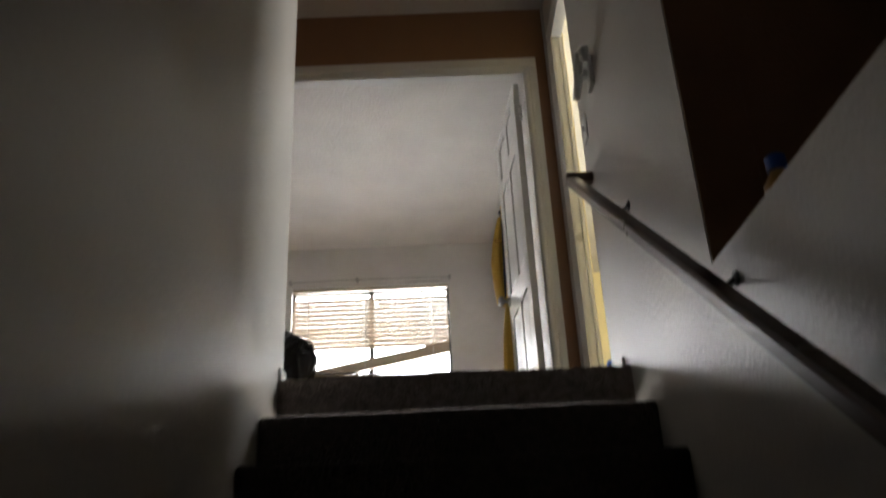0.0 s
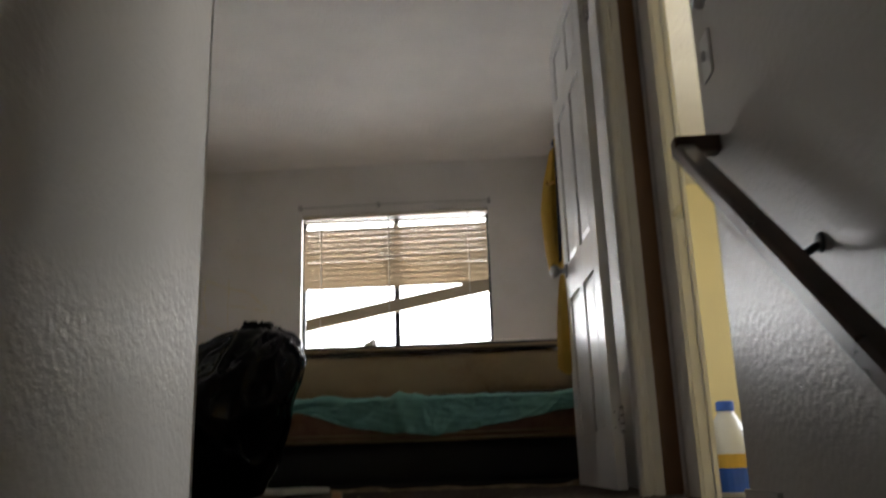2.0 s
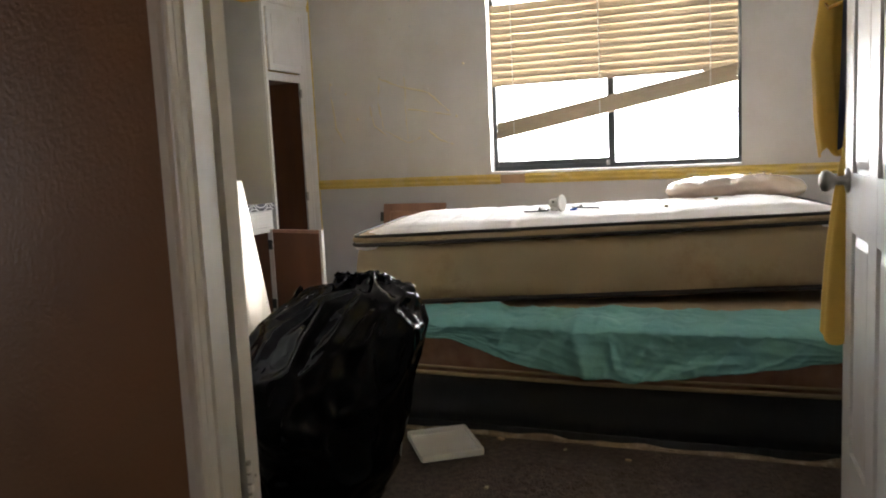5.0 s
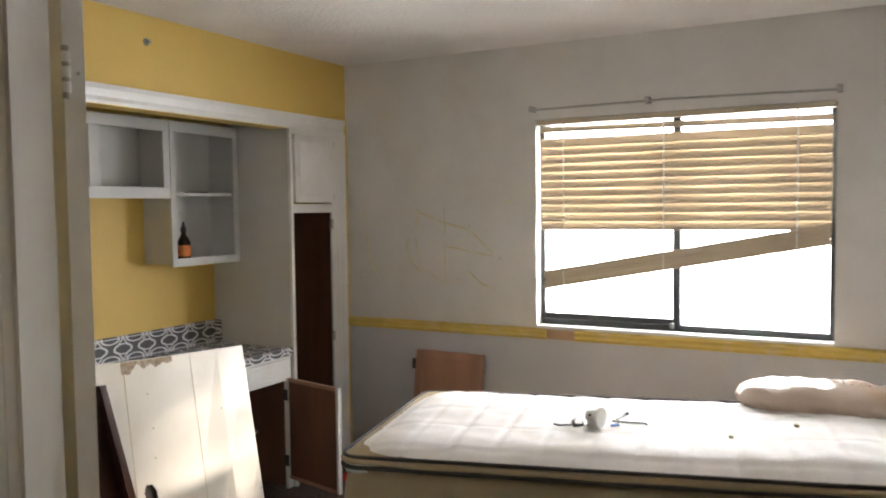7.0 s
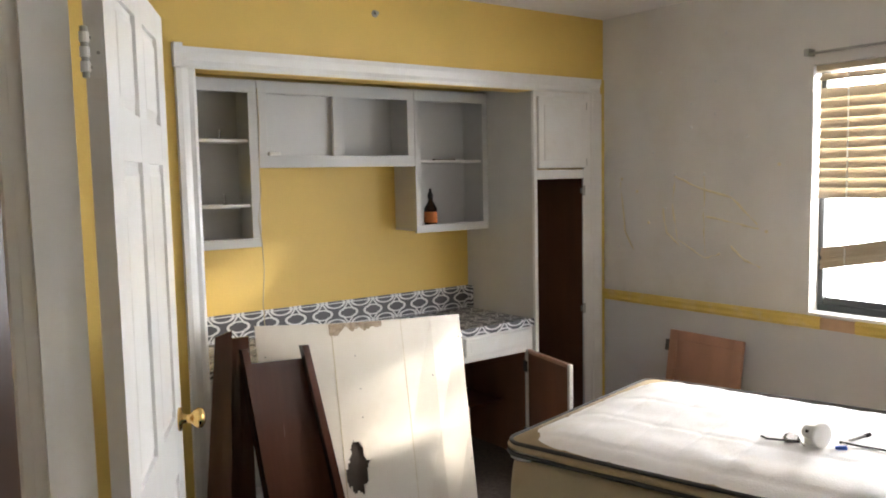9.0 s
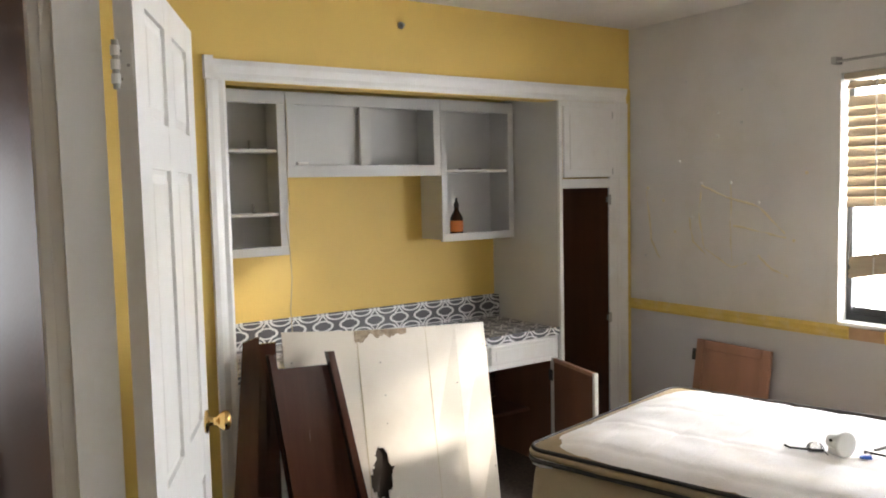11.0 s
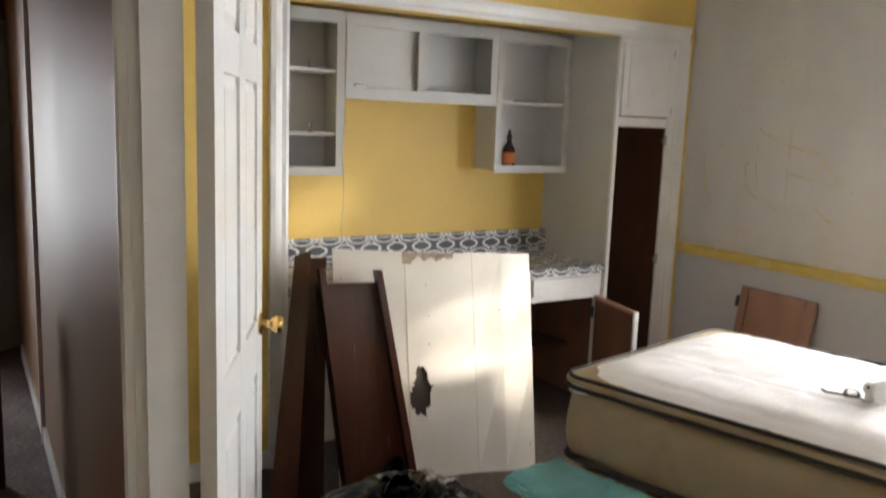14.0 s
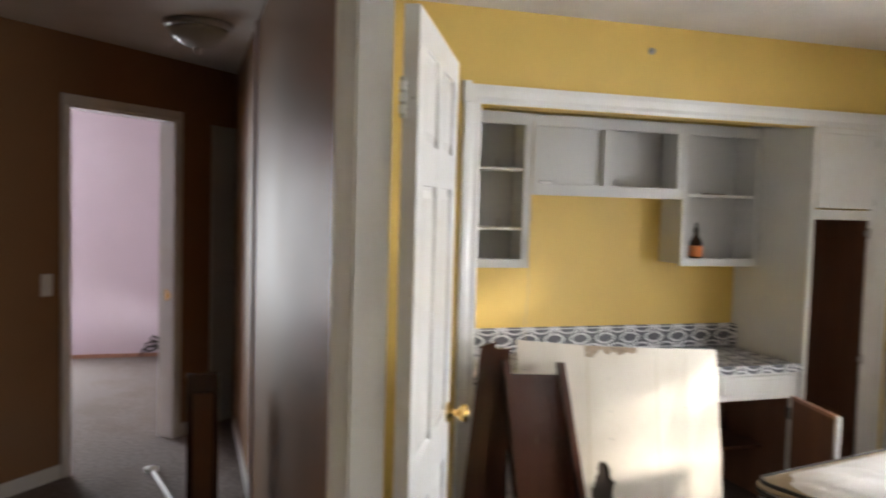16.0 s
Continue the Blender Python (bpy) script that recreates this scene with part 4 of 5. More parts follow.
# ---- bed stack ----
def soft_block(x0, x1, y0, y1, z0, z1, r, m=None, bulge=0.0, nz=6, wav=0.0, seed=0.0):
    """A cushion-like block: rounded plan, bulging sides and a soft rim."""
    bm = bmesh.new()
    ring = []
    n = 14
    for cx, cy, a0 in ((x1 - r, y1 - r, 0), (x0 + r, y1 - r, 90), (x0 + r, y0 + r, 180), (x1 - r, y0 + r, 270)):
        for k in range(n + 1):
            a = radians(a0 + 90 * k / n)
            ring.append((cx + r * math.cos(a), cy + r * math.sin(a), math.cos(a), math.sin(a)))
    full = []
    for a, b in zip(ring, ring[1:] + ring[:1]):
        L = math.hypot(b[0] - a[0], b[1] - a[1])
        k = max(1, int(L / 0.05))
        full += [tuple(a[i] + (b[i] - a[i]) * j / k for i in range(4)) for j in range(k)]
    rows = []
    for j in range(nz + 1):
        t = j / nz
        off = bulge * math.sin(math.pi * t) - 0.012 * (abs(2 * t - 1) ** 6)
        rows.append([bm.verts.new((x + off * nx + wav * nx * noise.noise((x * 5, y * 5, t * 2 + seed)), y + off * ny + wav * ny * noise.noise((x * 5, y * 5, t * 2 + seed)), z0 + (z1 - z0) * t + wav * 0.5 * noise.noise((x * 2, y * 2, seed)))) for x, y, nx, ny in full])
    for a, b in zip(rows, rows[1:]):
        for k in range(len(full)):
            bm.faces.new((a[k], a[(k + 1) % len(full)], b[(k + 1) % len(full)], b[k]))
    bm.faces.new(rows[0][::-1])
    bm.faces.new(rows[-1])
    if m:
        bmesh.ops.transform(bm, matrix=m, verts=bm.verts)
    return bm


fnd = thing("bed_base", "low black cloth bed base on the carpet", "bed base", (2.3, -1.3, 0))
part("body", soft_block(1.34, 3.215, -2.055, -0.60, 0.035, 0.225, 0.04, None, 0.005, 4, 0.008), BLACKBASE, fnd, "", True)
part("bottom_strip", box(1.35, 3.205, -2.050, -0.605, 0.0, 0.036, bevel=0.004), BLACKBASE, fnd)


def torn_lining(u, v):
    x = 1.36 + 1.82 * u
    lift = 0.010 + 0.030 * max(0.0, noise.noise((x * 6, 1, 0)) + 0.15)
    return (x, -2.066 - 0.008 * noise.noise((x * 11, v * 2, 4)) - 0.010 * (1 - v), 0.004 + lift * v)


part("torn_lining", sheet(torn_lining, 160, 3, 0.002), PEEL, fnd, "frayed pale lining along the lower edge")
low = thing("lower_mattress", "brown patterned mattress with a tan top", "mattress", (2.3, -1.3, 0.225))
part("body", soft_block(1.285, 3.225, -2.08, -0.585, 0.228, 0.41, 0.07, None, 0.014, 6, 0.012, 2.0), BROWNMATT, low, "", True)
part("top_cloth", soft_block(1.315, 3.20, -2.04, -0.61, 0.40, 0.425, 0.06, None, 0.006, 3, 0.01, 2.0), MATT_SIDE, low, "tan top cloth", True)
part("piping", tube([(1.30, -1.95, 0.262), (1.31, -2.06, 0.262), (1.38, -2.098, 0.266), (2.3, -2.102, 0.258), (3.2, -2.097, 0.266)], 0.005), MATT_SIDE, low, "pale brown piping", True)
part("piping", tube([(1.29, -1.9, 0.237), (1.30, -2.055, 0.235), (1.37, -2.091, 0.24), (2.3, -2.095, 0.232), (3.2, -2.09, 0.24)], 0.008), MATT_SIDE, low, "pale brown piping", True)

HEM = ((1.335, 0.395), (1.6, 0.378), (1.8, 0.372), (1.92, 0.33), (2.02, 0.297), (2.2, 0.268), (2.43, 0.25), (2.55, 0.27), (2.75, 0.30), (3.08, 0.365), (3.2, 0.36))
BACKY = ((1.295, -1.90), (1.65, -1.82), (1.9, -1.81), (2.2, -1.80), (2.5, -1.80), (3.06, -1.72), (3.2, -1.70))


def drape(u, v):
    x = 1.297 + 1.90 * u
    hem = interp(x, HEM) + 0.006 * noise.noise((x * 14, 0, 0))
    yb = interp(x, BACKY) + 0.012 * noise.noise((x * 9, 5, 0))
    w = 0.020 * noise.noise((x * 9, v * 3, 1)) + 0.034 * max(0, noise.noise((x * 4 + v, v * 1.2, 7)))
    cr = noise.voronoi(Vector((x * 7 + 0.3 * v, v * 3.2, 2.0)))[0]
    w += 0.05 * (0.32 - min(0.32, cr[1] - cr[0])) * noise.noise((x * 3, v * 2, 11)) * 2
    w += 0.009 * (1 - abs(noise.noise((x * 13 + 2 * v, v * 2.2, 3)))) ** 6 + 0.006 * (1 - abs(noise.noise((x * 5 - 3 * v, v * 7, 9)))) ** 8
    fold = 0.045 * math.exp(-((x - 2.20 - 0.06 * v) / 0.035) ** 2) + 0.016 * math.exp(-((x - 2.32 + 0.05 * v) / 0.03) ** 2)
    if v < 0.5:
        t = v / 0.5
        edge = max(0.0, (t - 0.8) / 0.2)
        return (x, yb + (-2.097 - yb) * t, 0.437 + 0.6 * abs(w) + fold * 0.5 * t - 0.016 * edge ** 2)
    t = (v - 0.5) / 0.5
    return (x + 0.012 * math.sin(9 * x) * t, -2.103 - abs(w) * 0.7 - fold * 0.7 - 0.012 * t, 0.424 + (hem - 0.424) * t)


cloth = thing("teal_sheet", "crumpled teal sheet hanging over the lower mattress", "sheet", (2.25, -2.05, 0.43))
part("cloth", sheet(drape, 320, 56, 0.003), TEAL, cloth, "", True)

MM = pose(1.27, -1.862, 0.0, 0, -1.2, 11.5)


def sagged(bm):
    for v in bm.verts:
        v.co.z -= 0.014 * math.sin(math.pi * min(max((v.co.x - 1.15) / 1.95, 0.0), 1.0))
    return bm


up = thing("upper_mattress", "stained tan mattress with a white quilted top and dark piping", "mattress", (2.1, -1.2, 0.43))
MW, MD = 1.93, 0.985
part("body", sagged(soft_block(0, MW, 0, MD, 0.443, 0.685, 0.07, MM, 0.012, 8, 0.012, 4.0)), MATT_SIDE, up, "stained tan side cloth", True)


def quilt(u, v):
    x, y = MW * (u * 1.012 - 0.006), MD * (v * 1.012 - 0.006)
    e = max(0.0, 1 - min(u, 1 - u) * MW / 0.24) ** 2.2 + max(0.0, 1 - min(v, 1 - v) * MD / 0.20) ** 2.2
    seam = 0.004 * math.exp(-((((x + 0.02) % 0.155) - 0.0775) / 0.012) ** 2) + 0.003 * math.exp(-((((y + 0.03) % 0.24) - 0.12) / 0.012) ** 2)
    rnd = 0.045
    cx, cy = min(max(x, rnd), MW - rnd), min(max(y, rnd), MD - rnd)
    d = math.hypot(x - cx, y - cy)
    if d > rnd:
        x, y = cx + (x - cx) * rnd / d, cy + (y - cy) * rnd / d
    z = 0.767 + 0.010 * noise.noise((x * 2.2, y * 2.2, 1)) + 0.004 * noise.noise((x * 11, y * 11, 2)) - seam - 0.056 * min(1.15, e)
    return MM @ Vector((x, y, z))


part("quilted_top", sagged(sheet(quilt, 150, 80, -0.03)), MATT_TOP, up, "white quilted top, stained at the rim", True)
part("top_band", sagged(soft_block(-0.004, MW + 0.004, -0.004, MD + 0.004, 0.694, 0.727, 0.06, MM, 0.010, 4, 0.004, 4.0)), MATT_SIDE, up, "tan border band", True)


def rim(z, off, r):
    rr = 0.06
    pts = []
    for cx, cy, a0 in ((MW - rr, MD - rr, 0), (rr, MD - rr, 90), (rr, rr, 180), (MW - rr, rr, 270)):
        pts += [MM @ Vector((cx + (rr + off) * math.cos(radians(a0 + 15 * k)), cy + (rr + off) * math.sin(radians(a0 + 15 * k)), z)) for k in range(7)]
    return tube(pts + pts[:1], r)


for z, off, r in ((0.690, 0.010, 0.008), (0.724, 0.003, 0.007), (0.447, 0.004, 0.010)):
    part("piping", sagged(rim(z, off, r)), PIPING, up, "dark piping", True)


def pillow(cx, cy, z0, w, d, h, rz):
    def f(u, v):
        a, b = u * 2 - 1, v * math.tau
        r = max(0.0, 1 - abs(a) ** 3.2) ** 0.5
        n = 0.012 * noise.noise((a * 6, math.cos(b) * 3, math.sin(b) * 3))
        return pose(cx, cy, z0 + h / 2, 0, 0, rz) @ Vector((a * w / 2, (d / 2 * r + n) * math.cos(b), (h / 2 * r + n * (r > 0.1)) * math.sin(b)))
    bm = sheet(f, 40, 32)
    bmesh.ops.remove_doubles(bm, verts=bm.verts, dist=0.0004)
    return bm


pil = thing("wrapped_pillow", "stained tan pillow in clear plastic wrap on the mattress", "pillow", (2.68, -0.66, 0.8))
part("cushion", pillow(2.70, -0.70, 0.745, 0.64, 0.38, 0.135, 6), FILM, pil, "", True)
for k in range(5):
    x = 2.72 + 0.03 * k
    part("wrap_fold", tube([(x, -0.72, 0.862), (x + 0.02, -0.71, 0.885 + 0.006 * (k % 2)), (x + 0.035, -0.70, 0.863)], 0.004, 6), FILM, pil)

gd = thing("white_gadget", "white plug-in device with a round face lying on the mattress", "device", (1.99, -1.30, 0.768))
GM = pose(2.0, -1.303, 0.806, 0, 0, -14)
part("face_disc", lathe([(0.004, -0.004), (0.034, -0.003), (0.038, 0.0), (0.038, 0.006), (0.034, 0.009), (0.004, 0.010)], (0, 0, 0), 28, GM @ pose(0, 0, 0, 0, 88, 0)), WHITEPL, gd, "round white face")
part("housing", lathe([(0.012, -0.052), (0.019, -0.050), (0.022, -0.030), (0.026, -0.010), (0.032, -0.003)], (0, 0, 0), 20, GM @ pose(0, 0, 0, 0, 88, 0)), WHITEPL, gd, "tapered housing", True)
part("foot", box(-0.045, -0.008, -0.018, 0.018, -0.036, -0.012, bevel=0.006, m=GM), WHITEPL, gd)
part("socket", box(-0.031, -0.022, -0.026, -0.0215, 0.004, 0.012, bevel=0.001, m=GM), PIPING, gd, "small dark socket")
gl = thing("eyeglasses", "black wire eyeglasses with clear lenses lying on the mattress", "glasses", (1.93, -1.31, 0.772))
part("arm", tube([(1.945, -1.318, 0.777), (1.90, -1.345, 0.776), (1.868, -1.362, 0.775), (1.845, -1.352, 0.775)], 0.0032, 6), PIPING, gl, "black arm", True)
part("arm", tube([(2.035, -1.262, 0.786), (2.085, -1.232, 0.779), (2.135, -1.205, 0.776), (2.15, -1.215, 0.775)], 0.0032, 6), PIPING, gl, "black arm", True)
part("lens", lathe([(0.002, 0), (0.024, 0.001), (0.024, 0.003), (0.002, 0.004)], (0, 0, 0), 18, pose(1.925, -1.325, 0.778, 35, 10, 20)), CLEAR, gl, "clear lens", True)
part("bridge", tube([(1.945, -1.31, 0.780), (1.96, -1.335, 0.782), (1.975, -1.345, 0.778)], 0.002, 6), STEEL, gl)
tg = thing("blue_clip", "small blue plastic clip lying on the mattress", "clip", (2.045, -1.275, 0.77))
part("jaw", box(-0.016, 0.016, -0.008, 0.008, 0, 0.012, bevel=0.003, m=pose(2.05, -1.278, 0.769, 0, -8, 30)), BLUE, tg)
part("spring", tube([(2.04, -1.27, 0.783), (2.05, -1.265, 0.788), (2.06, -1.268, 0.782)], 0.002, 6), STEEL, tg)
pn = thing("grey_stick", "short grey stick with a dark tip on the mattress", "stick", (2.04, -1.15, 0.77))
part("shaft", tube([(2.03, -1.19, 0.772), (2.045, -1.13, 0.778)], 0.005, 8), STEEL, pn)
part("tip", tube([(2.045, -1.13, 0.778), (2.05, -1.11, 0.780)], 0.006, 8), PIPING, pn, "dark tip")
for k, (x, y) in enumerate(((2.44, -1.28), (2.63, -1.10))):
    crumb = thing("debris_bit", "small dark crumb lying on the mattress", "debris", (x, y, 0.8), group="mattress debris")
    part("bit", box(x, x + 0.016, y, y + 0.010, 0.777 + 0.083 * (x - 2.44), 0.788 + 0.083 * (x - 2.44), bevel=0.003), MARK, crumb)

# ---- trash bag and things on the bedroom floor ----
def crumpled_bag():
    """A slumped sack: a lumpy body with broad flat facets and sharp creases between them."""
    bm = bmesh.new()
    bmesh.ops.create_icosphere(bm, subdivisions=6, radius=1.0)
    prof = ((0.0, 0.40), (0.04, 0.62), (0.2, 0.86), (0.45, 1.04), (0.65, 1.02), (0.8, 0.88), (0.92, 0.58), (1.0, 0.02))
    for v in bm.verts:
        d = v.co.normalized()
        a = math.atan2(d.y, d.x)
        h = (0.5 + 0.5 * d.z) ** 0.85
        q = Vector((d.x * 2.1, d.y * 2.1, d.z * 1.4)) + Vector((3.0, 1.0, 7.0))
        q = q + 0.25 * noise.noise_vector(d * 2.1)
        cell = noise.voronoi(q * 1.15)[0]
        crease = cell[1] - cell[0]
        small = noise.voronoi(q * 2.7)[0]
        r = interp(h, prof) * (1 + 0.12 * noise.noise(d * 1.6 + Vector((4, 4, 4))))
        push = 0.035 - 0.14 * min(crease, 0.32) - 0.03 * min(small[1] - small[0], 0.3) + 0.006 * noise.noise(d * 6)
        r += push
        lean = max(0.0, h - 0.45)
        x = 1.575 + 0.285 * r * math.cos(a) + 0.46 * lean ** 1.5
        y = -2.735 + 0.27 * r * math.sin(a) + 0.10 * lean
        z = 0.70 * h + 0.55 * push * h + 0.05 * max(0, h - 0.85) * noise.noise(d * 5)
        v.co = (x, y, max(0.002, z))
    return bm


bag = thing("trash_bag", "full black shiny plastic trash bag, crumpled, on carpet", "trash bag", (1.58, -2.73, 0))
part("sack", crumpled_bag(), BAG, bag, "", True)


def tuft(u, v):
    a = u * math.tau
    r = 0.060 - 0.015 * v + 0.030 * noise.noise((math.cos(a) * 2, math.sin(a) * 2, v * 2))
    return (1.70 + 0.02 * v + r * math.cos(a), -2.70 - 0.03 * v + 0.8 * r * math.sin(a), 0.655 + 0.055 * v + 0.02 * noise.noise((math.cos(a) * 3, math.sin(a) * 3, 2)))


part("tied_top", sheet(tuft, 40, 8, 0.002), BAG, bag, "gathered bag top", True)


def ear(u, v):
    return (1.36 + 0.06 * v + 0.04 * math.sin(u * 3) + 0.01 * noise.noise((u * 6, v * 6, 1)), -2.62 + 0.10 * u - 0.03 * v, 0.56 + 0.09 * v * math.sin(math.pi * u) + 0.012 * noise.noise((u * 5, v * 5, 4)))


part("loose_corner", sheet(ear, 16, 10, 0.002), BAG, bag, "upright corner of the bag", True)

jean = thing("dark_jeans", "dark blue trouser leg hanging from the trash bag to the bed", "jeans", (1.41, -2.09, 0.2))


def legs(u, v):
    a = v * math.tau
    r = (0.055 - 0.02 * u) * (1 + 0.25 * noise.noise((u * 5, math.cos(a) * 2, math.sin(a) * 2)))
    q = Vector((1.70 - 0.29 * u, -2.52 + 0.43 * u, 0.40 - 0.20 * u * u))
    side = Vector((0.82, 0.56, 0))
    return q + side * (1.15 * r * math.cos(a)) + Vector((0, 0, r * math.sin(a)))


part("leg", sheet(legs, 24, 20), NAVY, jean, "", True)

tr = thing("white_tray", "white shallow tray lying on the soiled carpet", "tray", (1.778, -2.234, 0))
TM = pose(1.778, -2.234, 0.012, 0, 0, 35)
part("bottom", box(-0.105, 0.105, -0.13, 0.13, 0, 0.006, m=TM), WHITEPL, tr)
for r in ((-0.108, 0.108, 0.125, 0.135, 0, 0.024), (-0.108, 0.108, -0.135, -0.125, 0, 0.024), (-0.112, -0.102, -0.125, 0.125, 0, 0.024), (0.102, 0.112, -0.125, 0.125, 0, 0.024)):
    part("rim", box(*r, bevel=0.003, m=TM), WHITEPL, tr)
bl = thing("wood_block", "small raw wood block on the carpet", "wood block", (2.1, -2.93, 0))
part("block", box(2.084, 2.118, -2.94, -2.905, 0, 0.036, bevel=0.004), BLOCK, bl)
part("end_grain", box(2.088, 2.114, -2.942, -2.9402, 0.006, 0.031), PINKWOOD, bl)
rd = thing("red_toy_piece", "bright red plastic piece beside the mattress", "plastic piece", (0.252, -0.318, 0))
part("shell", box(0.202, 0.302, -0.358, -0.278, 0, 0.11, bevel=0.02), RED, rd)
part("lip", box(0.192, 0.232, -0.373, -0.338, 0.0, 0.05, bevel=0.01), RED, rd)
for k in range(12):
    x, y = random.uniform(1.4, 3.0), random.uniform(-3.0, -2.06)
    if (x - 1.58) ** 2 + (y + 2.73) ** 2 < 0.16:
        continue
    s_ = random.uniform(0.006, 0.014)
    d = thing("floor_litter", "small scrap of litter on the carpet", "litter", (x, y, 0), group="floor litter")
    part("scrap", box(-s_, s_, -s_ * 0.6, s_ * 0.6, 0, s_ * 0.5, bevel=0.002, m=pose(x, y, 0.001, 0, 0, random.uniform(0, 180))), random.choice((BLOCK, MARK, MARK)), d)

# ---- clothes on the right door ----
robe = thing("yellow_robe", "yellow robe hanging on the open door's edge", "robe", (3.05, -2.36, 0.5))
XL = ((0.48, 3.00), (0.62, 3.005), (0.80, 3.00), (0.98, 2.985), (1.1, 2.968), (1.28, 2.955), (1.42, 2.975), (1.57, 3.015), (1.60, 3.03))


def garment(z0, z1, left, right, y0, y1, folds, seed, nz=40):
    def f(u, v):
        z = z0 + (z1 - z0) * v
        a = u * math.tau
        xl, xr = left(z), right(z)
        n = 0.010 * noise.noise((math.cos(a) * folds, math.sin(a) * folds, z * 1.5 + seed))
        return ((xl + xr) / 2 + ((xr - xl) / 2 + n) * math.cos(a), (y0 + y1) / 2 + ((y1 - y0) / 2 + n) * math.sin(a), z + 0.015 * math.sin(a * 3 + seed) * (1 - v))
    bm = sheet(f, 48, nz)
    bmesh.ops.remove_doubles(bm, verts=bm.verts, dist=0.0004)
    return bm


part("back_drape", garment(1.0, 1.585, lambda z: interp(z, XL), lambda z: 3.055, -2.30, -2.20, 2.5, 1), YCLOTH, robe, "", True)
part("front_drape", garment(0.50, 1.60, lambda z: 3.035 - 0.055 * max(0, (1.0 - z) / 0.5) + 0.01 * math.sin(z * 6), lambda z: 3.13, -2.44, -2.35, 2.5, 5), YCLOTH, robe, "", True)
part("hook", tube([(3.03, -2.33, 1.40), (2.995, -2.335, 1.385), (2.99, -2.335, 1.40)], 0.006), BRASS, robe, "brass hook")
trs = thing("navy_trousers", "dark navy trousers hung with the yellow robe", "trousers", (3.04, -2.33, 1.0))
part("waistband", box(3.025, 3.06, -2.345, -2.305, 1.585, 1.612, bevel=0.008), NAVY, trs)
part("leg", garment(1.02, 1.595, lambda z: 3.034 - 0.010 * (1.6 - z), lambda z: 3.085, -2.355, -2.295, 2.0, 8), NAVY, trs, "", True)

# ---- hall and stairs ----
hr = thing("handrail", "dark walnut stair handrail on brackets", "handrail", (SX - 0.08, -5, 0))
p0, p1 = Vector((3.168, -4.135, 0.838)), Vector((3.168, -8.3, 0.838 - 4.165 * 0.742))
along = (p1 - p0).normalized()
nrm = Vector((1, 0, 0)).cross(along)
sec = [(-0.025, -0.020), (-0.022, -0.023), (0.022, -0.023), (0.025, -0.020), (0.025, 0.006), (0.018, 0.014), (-0.018, 0.014), (-0.025, 0.006)]
part("rail", bar_profile(p0, p1, Vector((1, 0, 0)), nrm if nrm.z > 0 else -nrm, sec), RAILWOOD, hr)
part("return", box(3.143, SX, -4.165, -4.120, 0.815, 0.856, bevel=0.004), RAILWOOD, hr)
for y in (-4.62, -5.38, -6.5, -7.6):
    z = 0.838 + (y + 4.135) * 0.742
    br = part("bracket", tube([(3.168, y, z - 0.024), (3.190, y, z - 0.040), (3.222, y, z - 0.030), (SX, y, z - 0.012)], 0.007), BRONZE, hr, "dark metal bracket", True)
    part("rose", lathe([(0.018, 0), (0.017, 0.005), (0.010, 0.008)], (0, 0, 0), 16, pose(SX, y, z - 0.012, 0, -90, 0)), BRONZE, br)

ph = thing("wall_handset", "white wall handset hanging on the stair wall", "handset", (SX, -4.37, 1.15))
part("mount", box(SX - 0.018, SX, -4.41, -4.34, 1.11, 1.25, bevel=0.005), WHITEPL, ph)
part("grip", tube([(SX - 0.06, -4.45, 1.225), (SX - 0.055, -4.40, 1.205), (SX - 0.05, -4.34, 1.165), (SX - 0.055, -4.29, 1.115)], [0.014, 0.019, 0.018, 0.016]), WHITEPL, ph, "", True)
part("ear_piece", lathe([(0.030, 0), (0.032, 0.02), (0.022, 0.034)], (0, 0, 0), 16, pose(SX - 0.025, -4.45, 1.222, 0, -90, 0)), WHITEPL, ph, "", True)
part("stem", box(SX - 0.05, SX - 0.016, -4.38, -4.35, 1.165, 1.20, bevel=0.004), WHITEPL, ph)
sw = thing("light_switch", "white light switch plate on the stair wall", "switch", (SX, -4.14, 1.08))
part("plate", box(SX - 0.006, SX, -4.18, -4.11, 1.01, 1.125, bevel=0.002), WHITEPL, sw)
part("toggle", box(SX - 0.016, SX - 0.006, -4.150, -4.140, 1.055, 1.08, bevel=0.002), WHITEPL, sw)


def dome_light(x, y, label):
    d = thing("ceiling_light", label, "ceiling light", (x, y, CH), group="hall lights")
    part("pan", lathe([(0.165, 0), (0.170, -0.012), (0.160, -0.03), (0.145, -0.035)], (x, y, CH), 32), STEEL, d, "brushed metal pan", True)
    part("dome", lathe([(0.147, -0.032), (0.140, -0.060), (0.115, -0.090), (0.075, -0.112), (0.03, -0.122), (0.002, -0.124)], (x, y, CH), 32), OPAL, d, "frosted glass dome", True)
    part("finial", lathe([(0.016, -0.122), (0.018, -0.132), (0.010, -0.142), (0.012, -0.150), (0.002, -0.158)], (x, y, CH), 16), STEEL, d, "", True)


dome_light(2.62, -3.68, "unlit frosted dome light on the landing ceiling")
dome_light(-0.88, -3.56, "unlit frosted dome light on the hall ceiling")

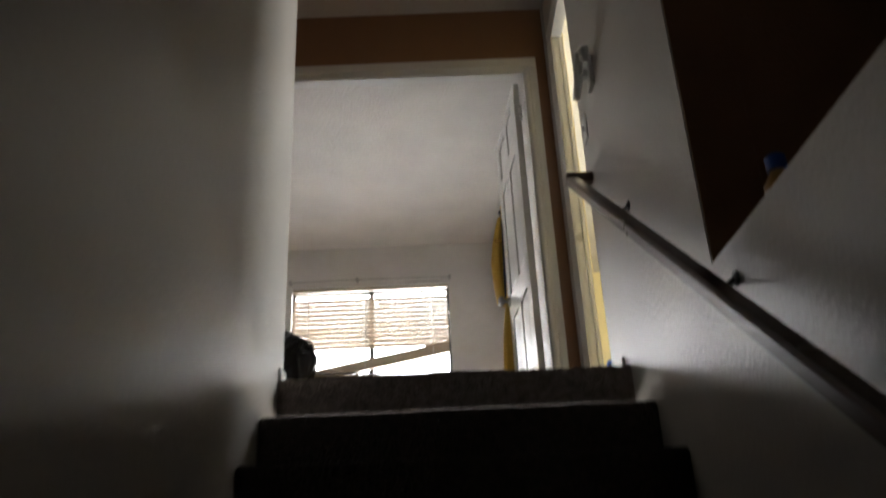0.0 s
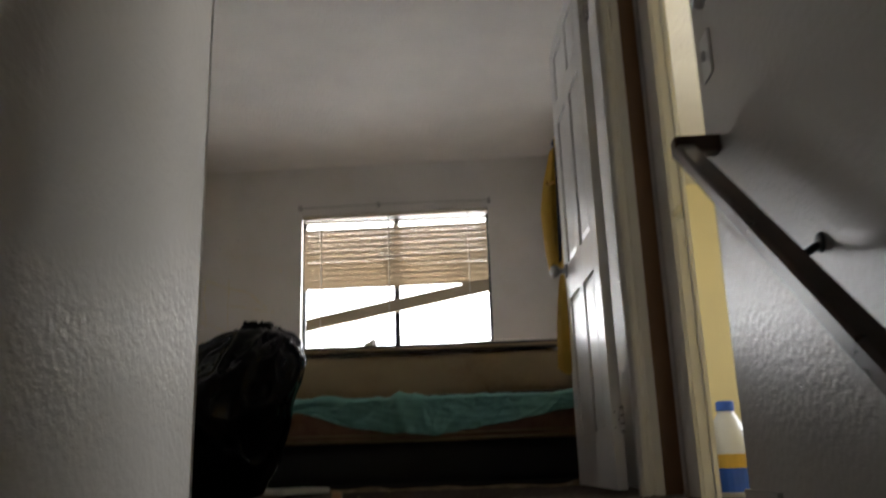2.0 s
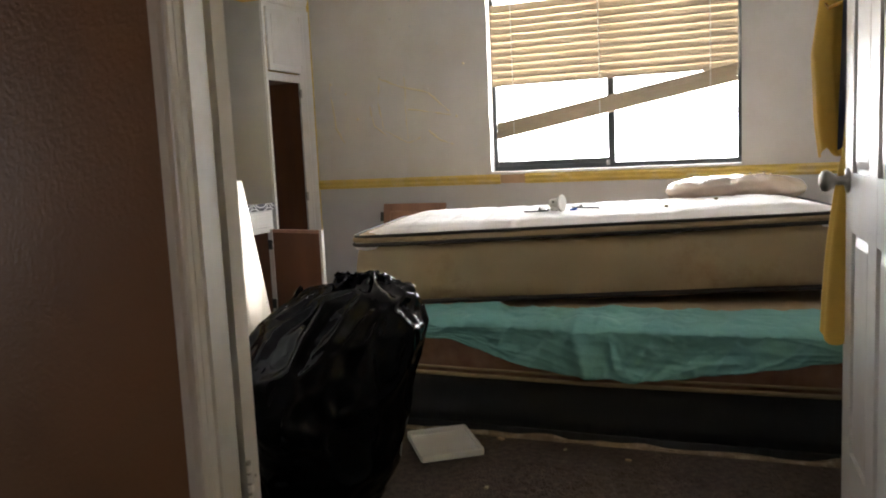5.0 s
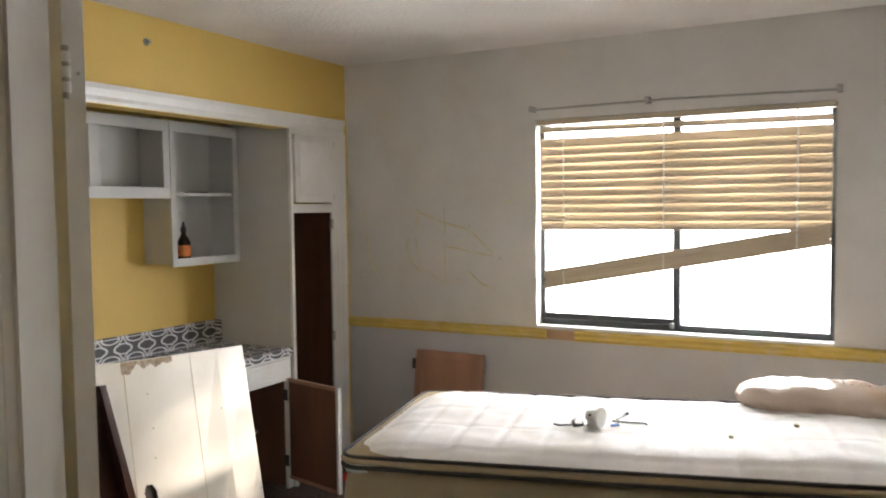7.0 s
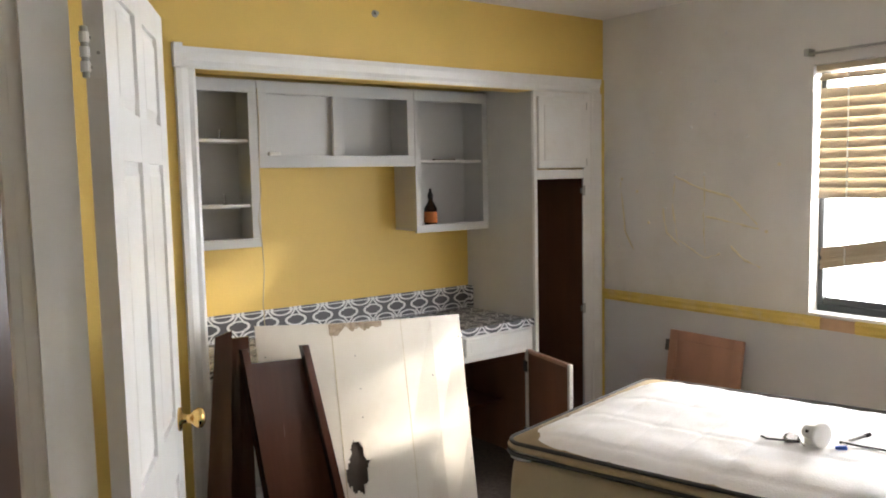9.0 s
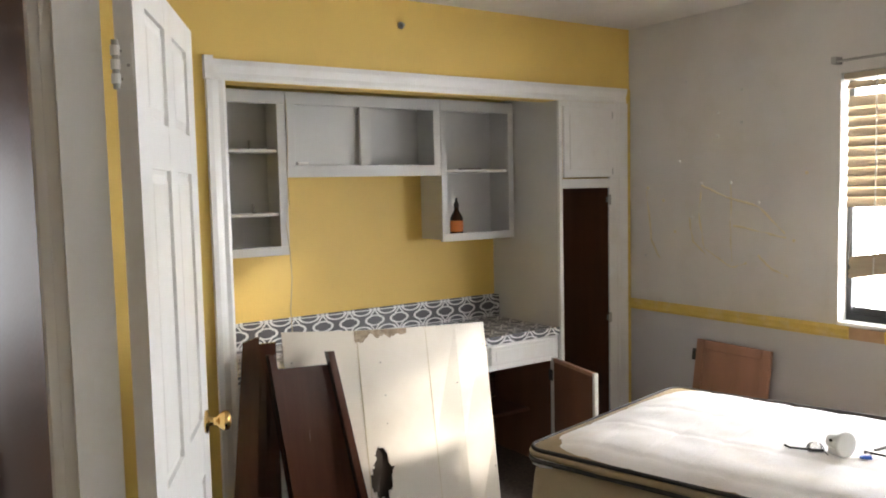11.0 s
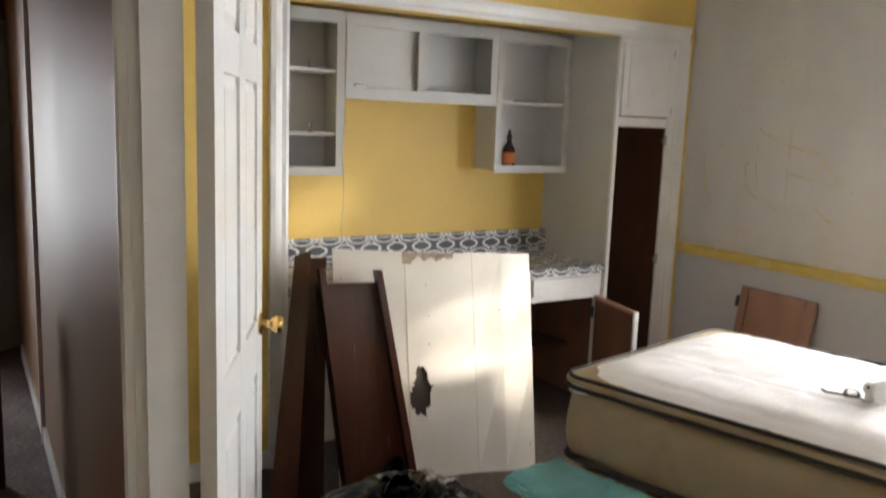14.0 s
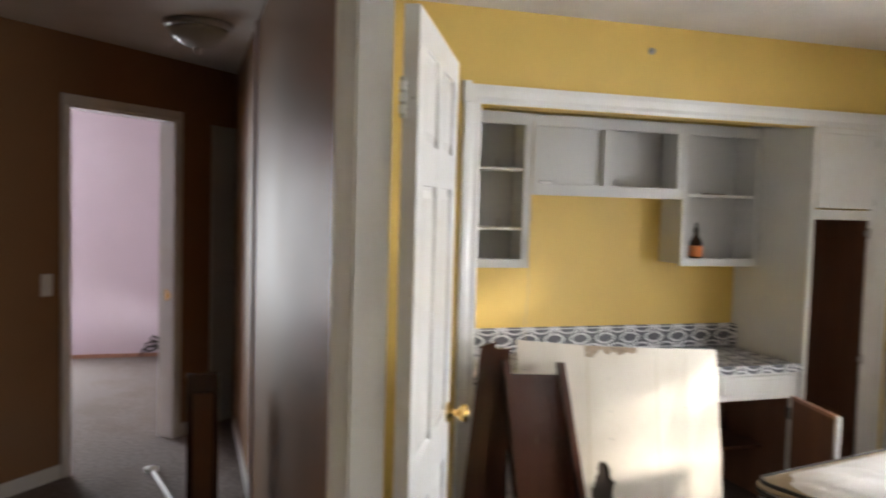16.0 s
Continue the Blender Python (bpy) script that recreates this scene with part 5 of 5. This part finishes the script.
lb = thing("ledge_bottle", "orange bottle with a blue cap on the stair ledge", "bottle", (3.335, -5.50, -0.012))
part("body", lathe([(0.032, 0), (0.035, 0.01), (0.035, 0.075), (0.02, 0.10), (0.016, 0.11)], (3.335, -5.50, -0.012)), mat("amber_plastic", (0.62, 0.33, 0.08), 0.3), lb, "", True)
part("cap", lathe([(0.022, 0.108), (0.022, 0.14), (0.016, 0.145)], (3.335, -5.50, -0.012)), BLUE, lb, "blue cap")
part("label", lathe([(0.0356, 0.02), (0.0356, 0.06)], (3.335, -5.50, -0.012)), WHITEPL, lb)

s2 = thing("light_switch", "white light switch beside the pink room's doorway", "switch", SL @ Vector((-0.075, 0, 1.08)))
part("plate", box(-0.11, -0.04, -0.007, -0.0005, 1.02, 1.14, bevel=0.002, m=SL), WHITEPL, s2)
part("toggle", box(-0.08, -0.07, -0.017, -0.007, 1.065, 1.09, bevel=0.002, m=SL), WHITEPL, s2)
bm = boxes([(0.055, 0.075, -0.012, 0.112, 0, 2.06), (0.865, 0.885, -0.012, 0.112, 0, 2.06), (0.055, 0.885, -0.012, 0.112, 2.045, 2.065)])
structure("pink_room_jamb", bm, WHITE, "white painted jamb of the pink room's doorway").matrix_world = SL
for nm, r in (("pink_room_casing", (0.012, 0.062, -0.018, -0.001, 0, 2.06)), ("pink_room_casing", (0.878, 0.935, -0.018, -0.001, 0, 2.06)), ("pink_room_casing", (0.012, 0.935, -0.018, -0.001, 2.06, 2.115))):
    structure(nm, box(*r, bevel=0.004), WHITE, "white painted door casing").matrix_world = SL
cas = structure("linen_door_casing", boxes([(1.22, 1.28, -0.018, -0.001, 0, 2.06), (1.28, 1.9, -0.006, -0.001, 0, 2.06)], 0.002), GREYWHITE, "greyish door and casing at the hall's end")
cas.matrix_world = SL
pk = thing("strike_plate", "brass strike plate on the pink room's jamb", "strike plate", SL @ Vector((0.86, 0.05, 0.93)))
part("plate", box(0.861, 0.8645, 0.03, 0.055, 0.90, 0.97, m=SL), BRASS, pk)
part("lip", box(0.860, 0.8645, 0.012, 0.03, 0.92, 0.95, m=SL), BRASS, pk)
wd = thing("hall_board", "reddish brown wood board standing in the hall", "board", (-0.28, -3.53, 0))
part("board", box(-0.32, -0.27, -3.60, -3.465, 0.0, 0.80, bevel=0.004), DARKWOOD, wd)
part("batten", box(-0.27, -0.255, -3.575, -3.49, 0.1, 0.72, bevel=0.003), CABWOOD, wd)
stx = thing("white_stick", "thin white stick lying on the hall carpet", "stick", (-1.2, -3.72, 0))
part("rod", tube([(-1.38, -3.78, 0.02), (-0.85, -3.66, 0.02)], 0.012), WHITEPL, stx)
part("knob", lathe([(0.012, -0.02), (0.035, -0.012), (0.038, 0.01), (0.012, 0.02)], (-1.40, -3.785, 0.022), 12), WHITEPL, stx)
cb = thing("loose_cable", "dark loops of cable on the pink room floor", "cable", (-4.6, -3.9, 0))
for k in range(3):
    part("loop", tube([(-4.75 + 0.06 * math.sin(i), -3.85 + 0.05 * k + 0.28 * math.cos(i * 0.62 + k) * 0.6, 0.02 + 0.12 * abs(math.sin(i * 0.62 + 0.4 * k)) * (1 + 0.4 * k)) for i in range(11)], 0.012, 6), PIPING, cb, "", True)
structure("pink_trim", box(-4.899, -4.885, -6.5, -2.7, 2.10, 2.16), PINK, "pink ledge along the wall")

jug = thing("plastic_jug", "milky plastic jug with blue cap and yellow-blue label", "jug", (3.50, -3.30, 0))
JX, JY = 3.405, -3.37
part("body", lathe([(0.058, 0), (0.062, 0.01), (0.062, 0.15), (0.057, 0.185), (0.040, 0.225), (0.026, 0.248), (0.024, 0.258)], (JX, JY, 0), 24), JUG, jug, "", True)
part("cap", lathe([(0.028, 0.254), (0.028, 0.280), (0.023, 0.285)], (JX, JY, 0)), BLUE, jug, "blue cap")
part("label", lathe([(0.0628, 0.015), (0.0628, 0.085)], (JX, JY, 0), 24), BLUE, jug, "blue label")
part("label_band", lathe([(0.0628, 0.085), (0.0628, 0.125)], (JX, JY, 0), 24), YCLOTH, jug, "yellow label band")
part("handle", tube([(JX + 0.05, JY, 0.20), (JX + 0.09, JY, 0.19), (JX + 0.09, JY, 0.13), (JX + 0.06, JY, 0.11)], 0.011), JUG, jug, "", True)
for k, (x, y, w, col, nm, lab, cat) in enumerate(((3.62, -3.0, 0.10, PIPING, "dark_sack", "small dark sack on the yellow room floor", "sack"), (3.37, -3.20, 0.022, RED, "red_cup", "small red and white cup on the floor", "cup"), (3.85, -2.7, 0.16, PIPING, "dark_sack", "small dark sack on the yellow room floor", "sack"))):
    d = thing(nm, lab, cat, (x, y, 0))
    part("body", lathe([(w * 0.8, 0), (w, 0.02), (w * 0.95, w * 0.9), (w * 0.5, w * 1.2), (w * 0.1, w * 1.25)], (x, y, 0), 14), col, d, "", True)
    part("rim", lathe([(w * 0.52, w * 1.18), (w * 0.5, w * 1.26)], (x, y, 0), 14), WHITEPL if col is RED else col, d)
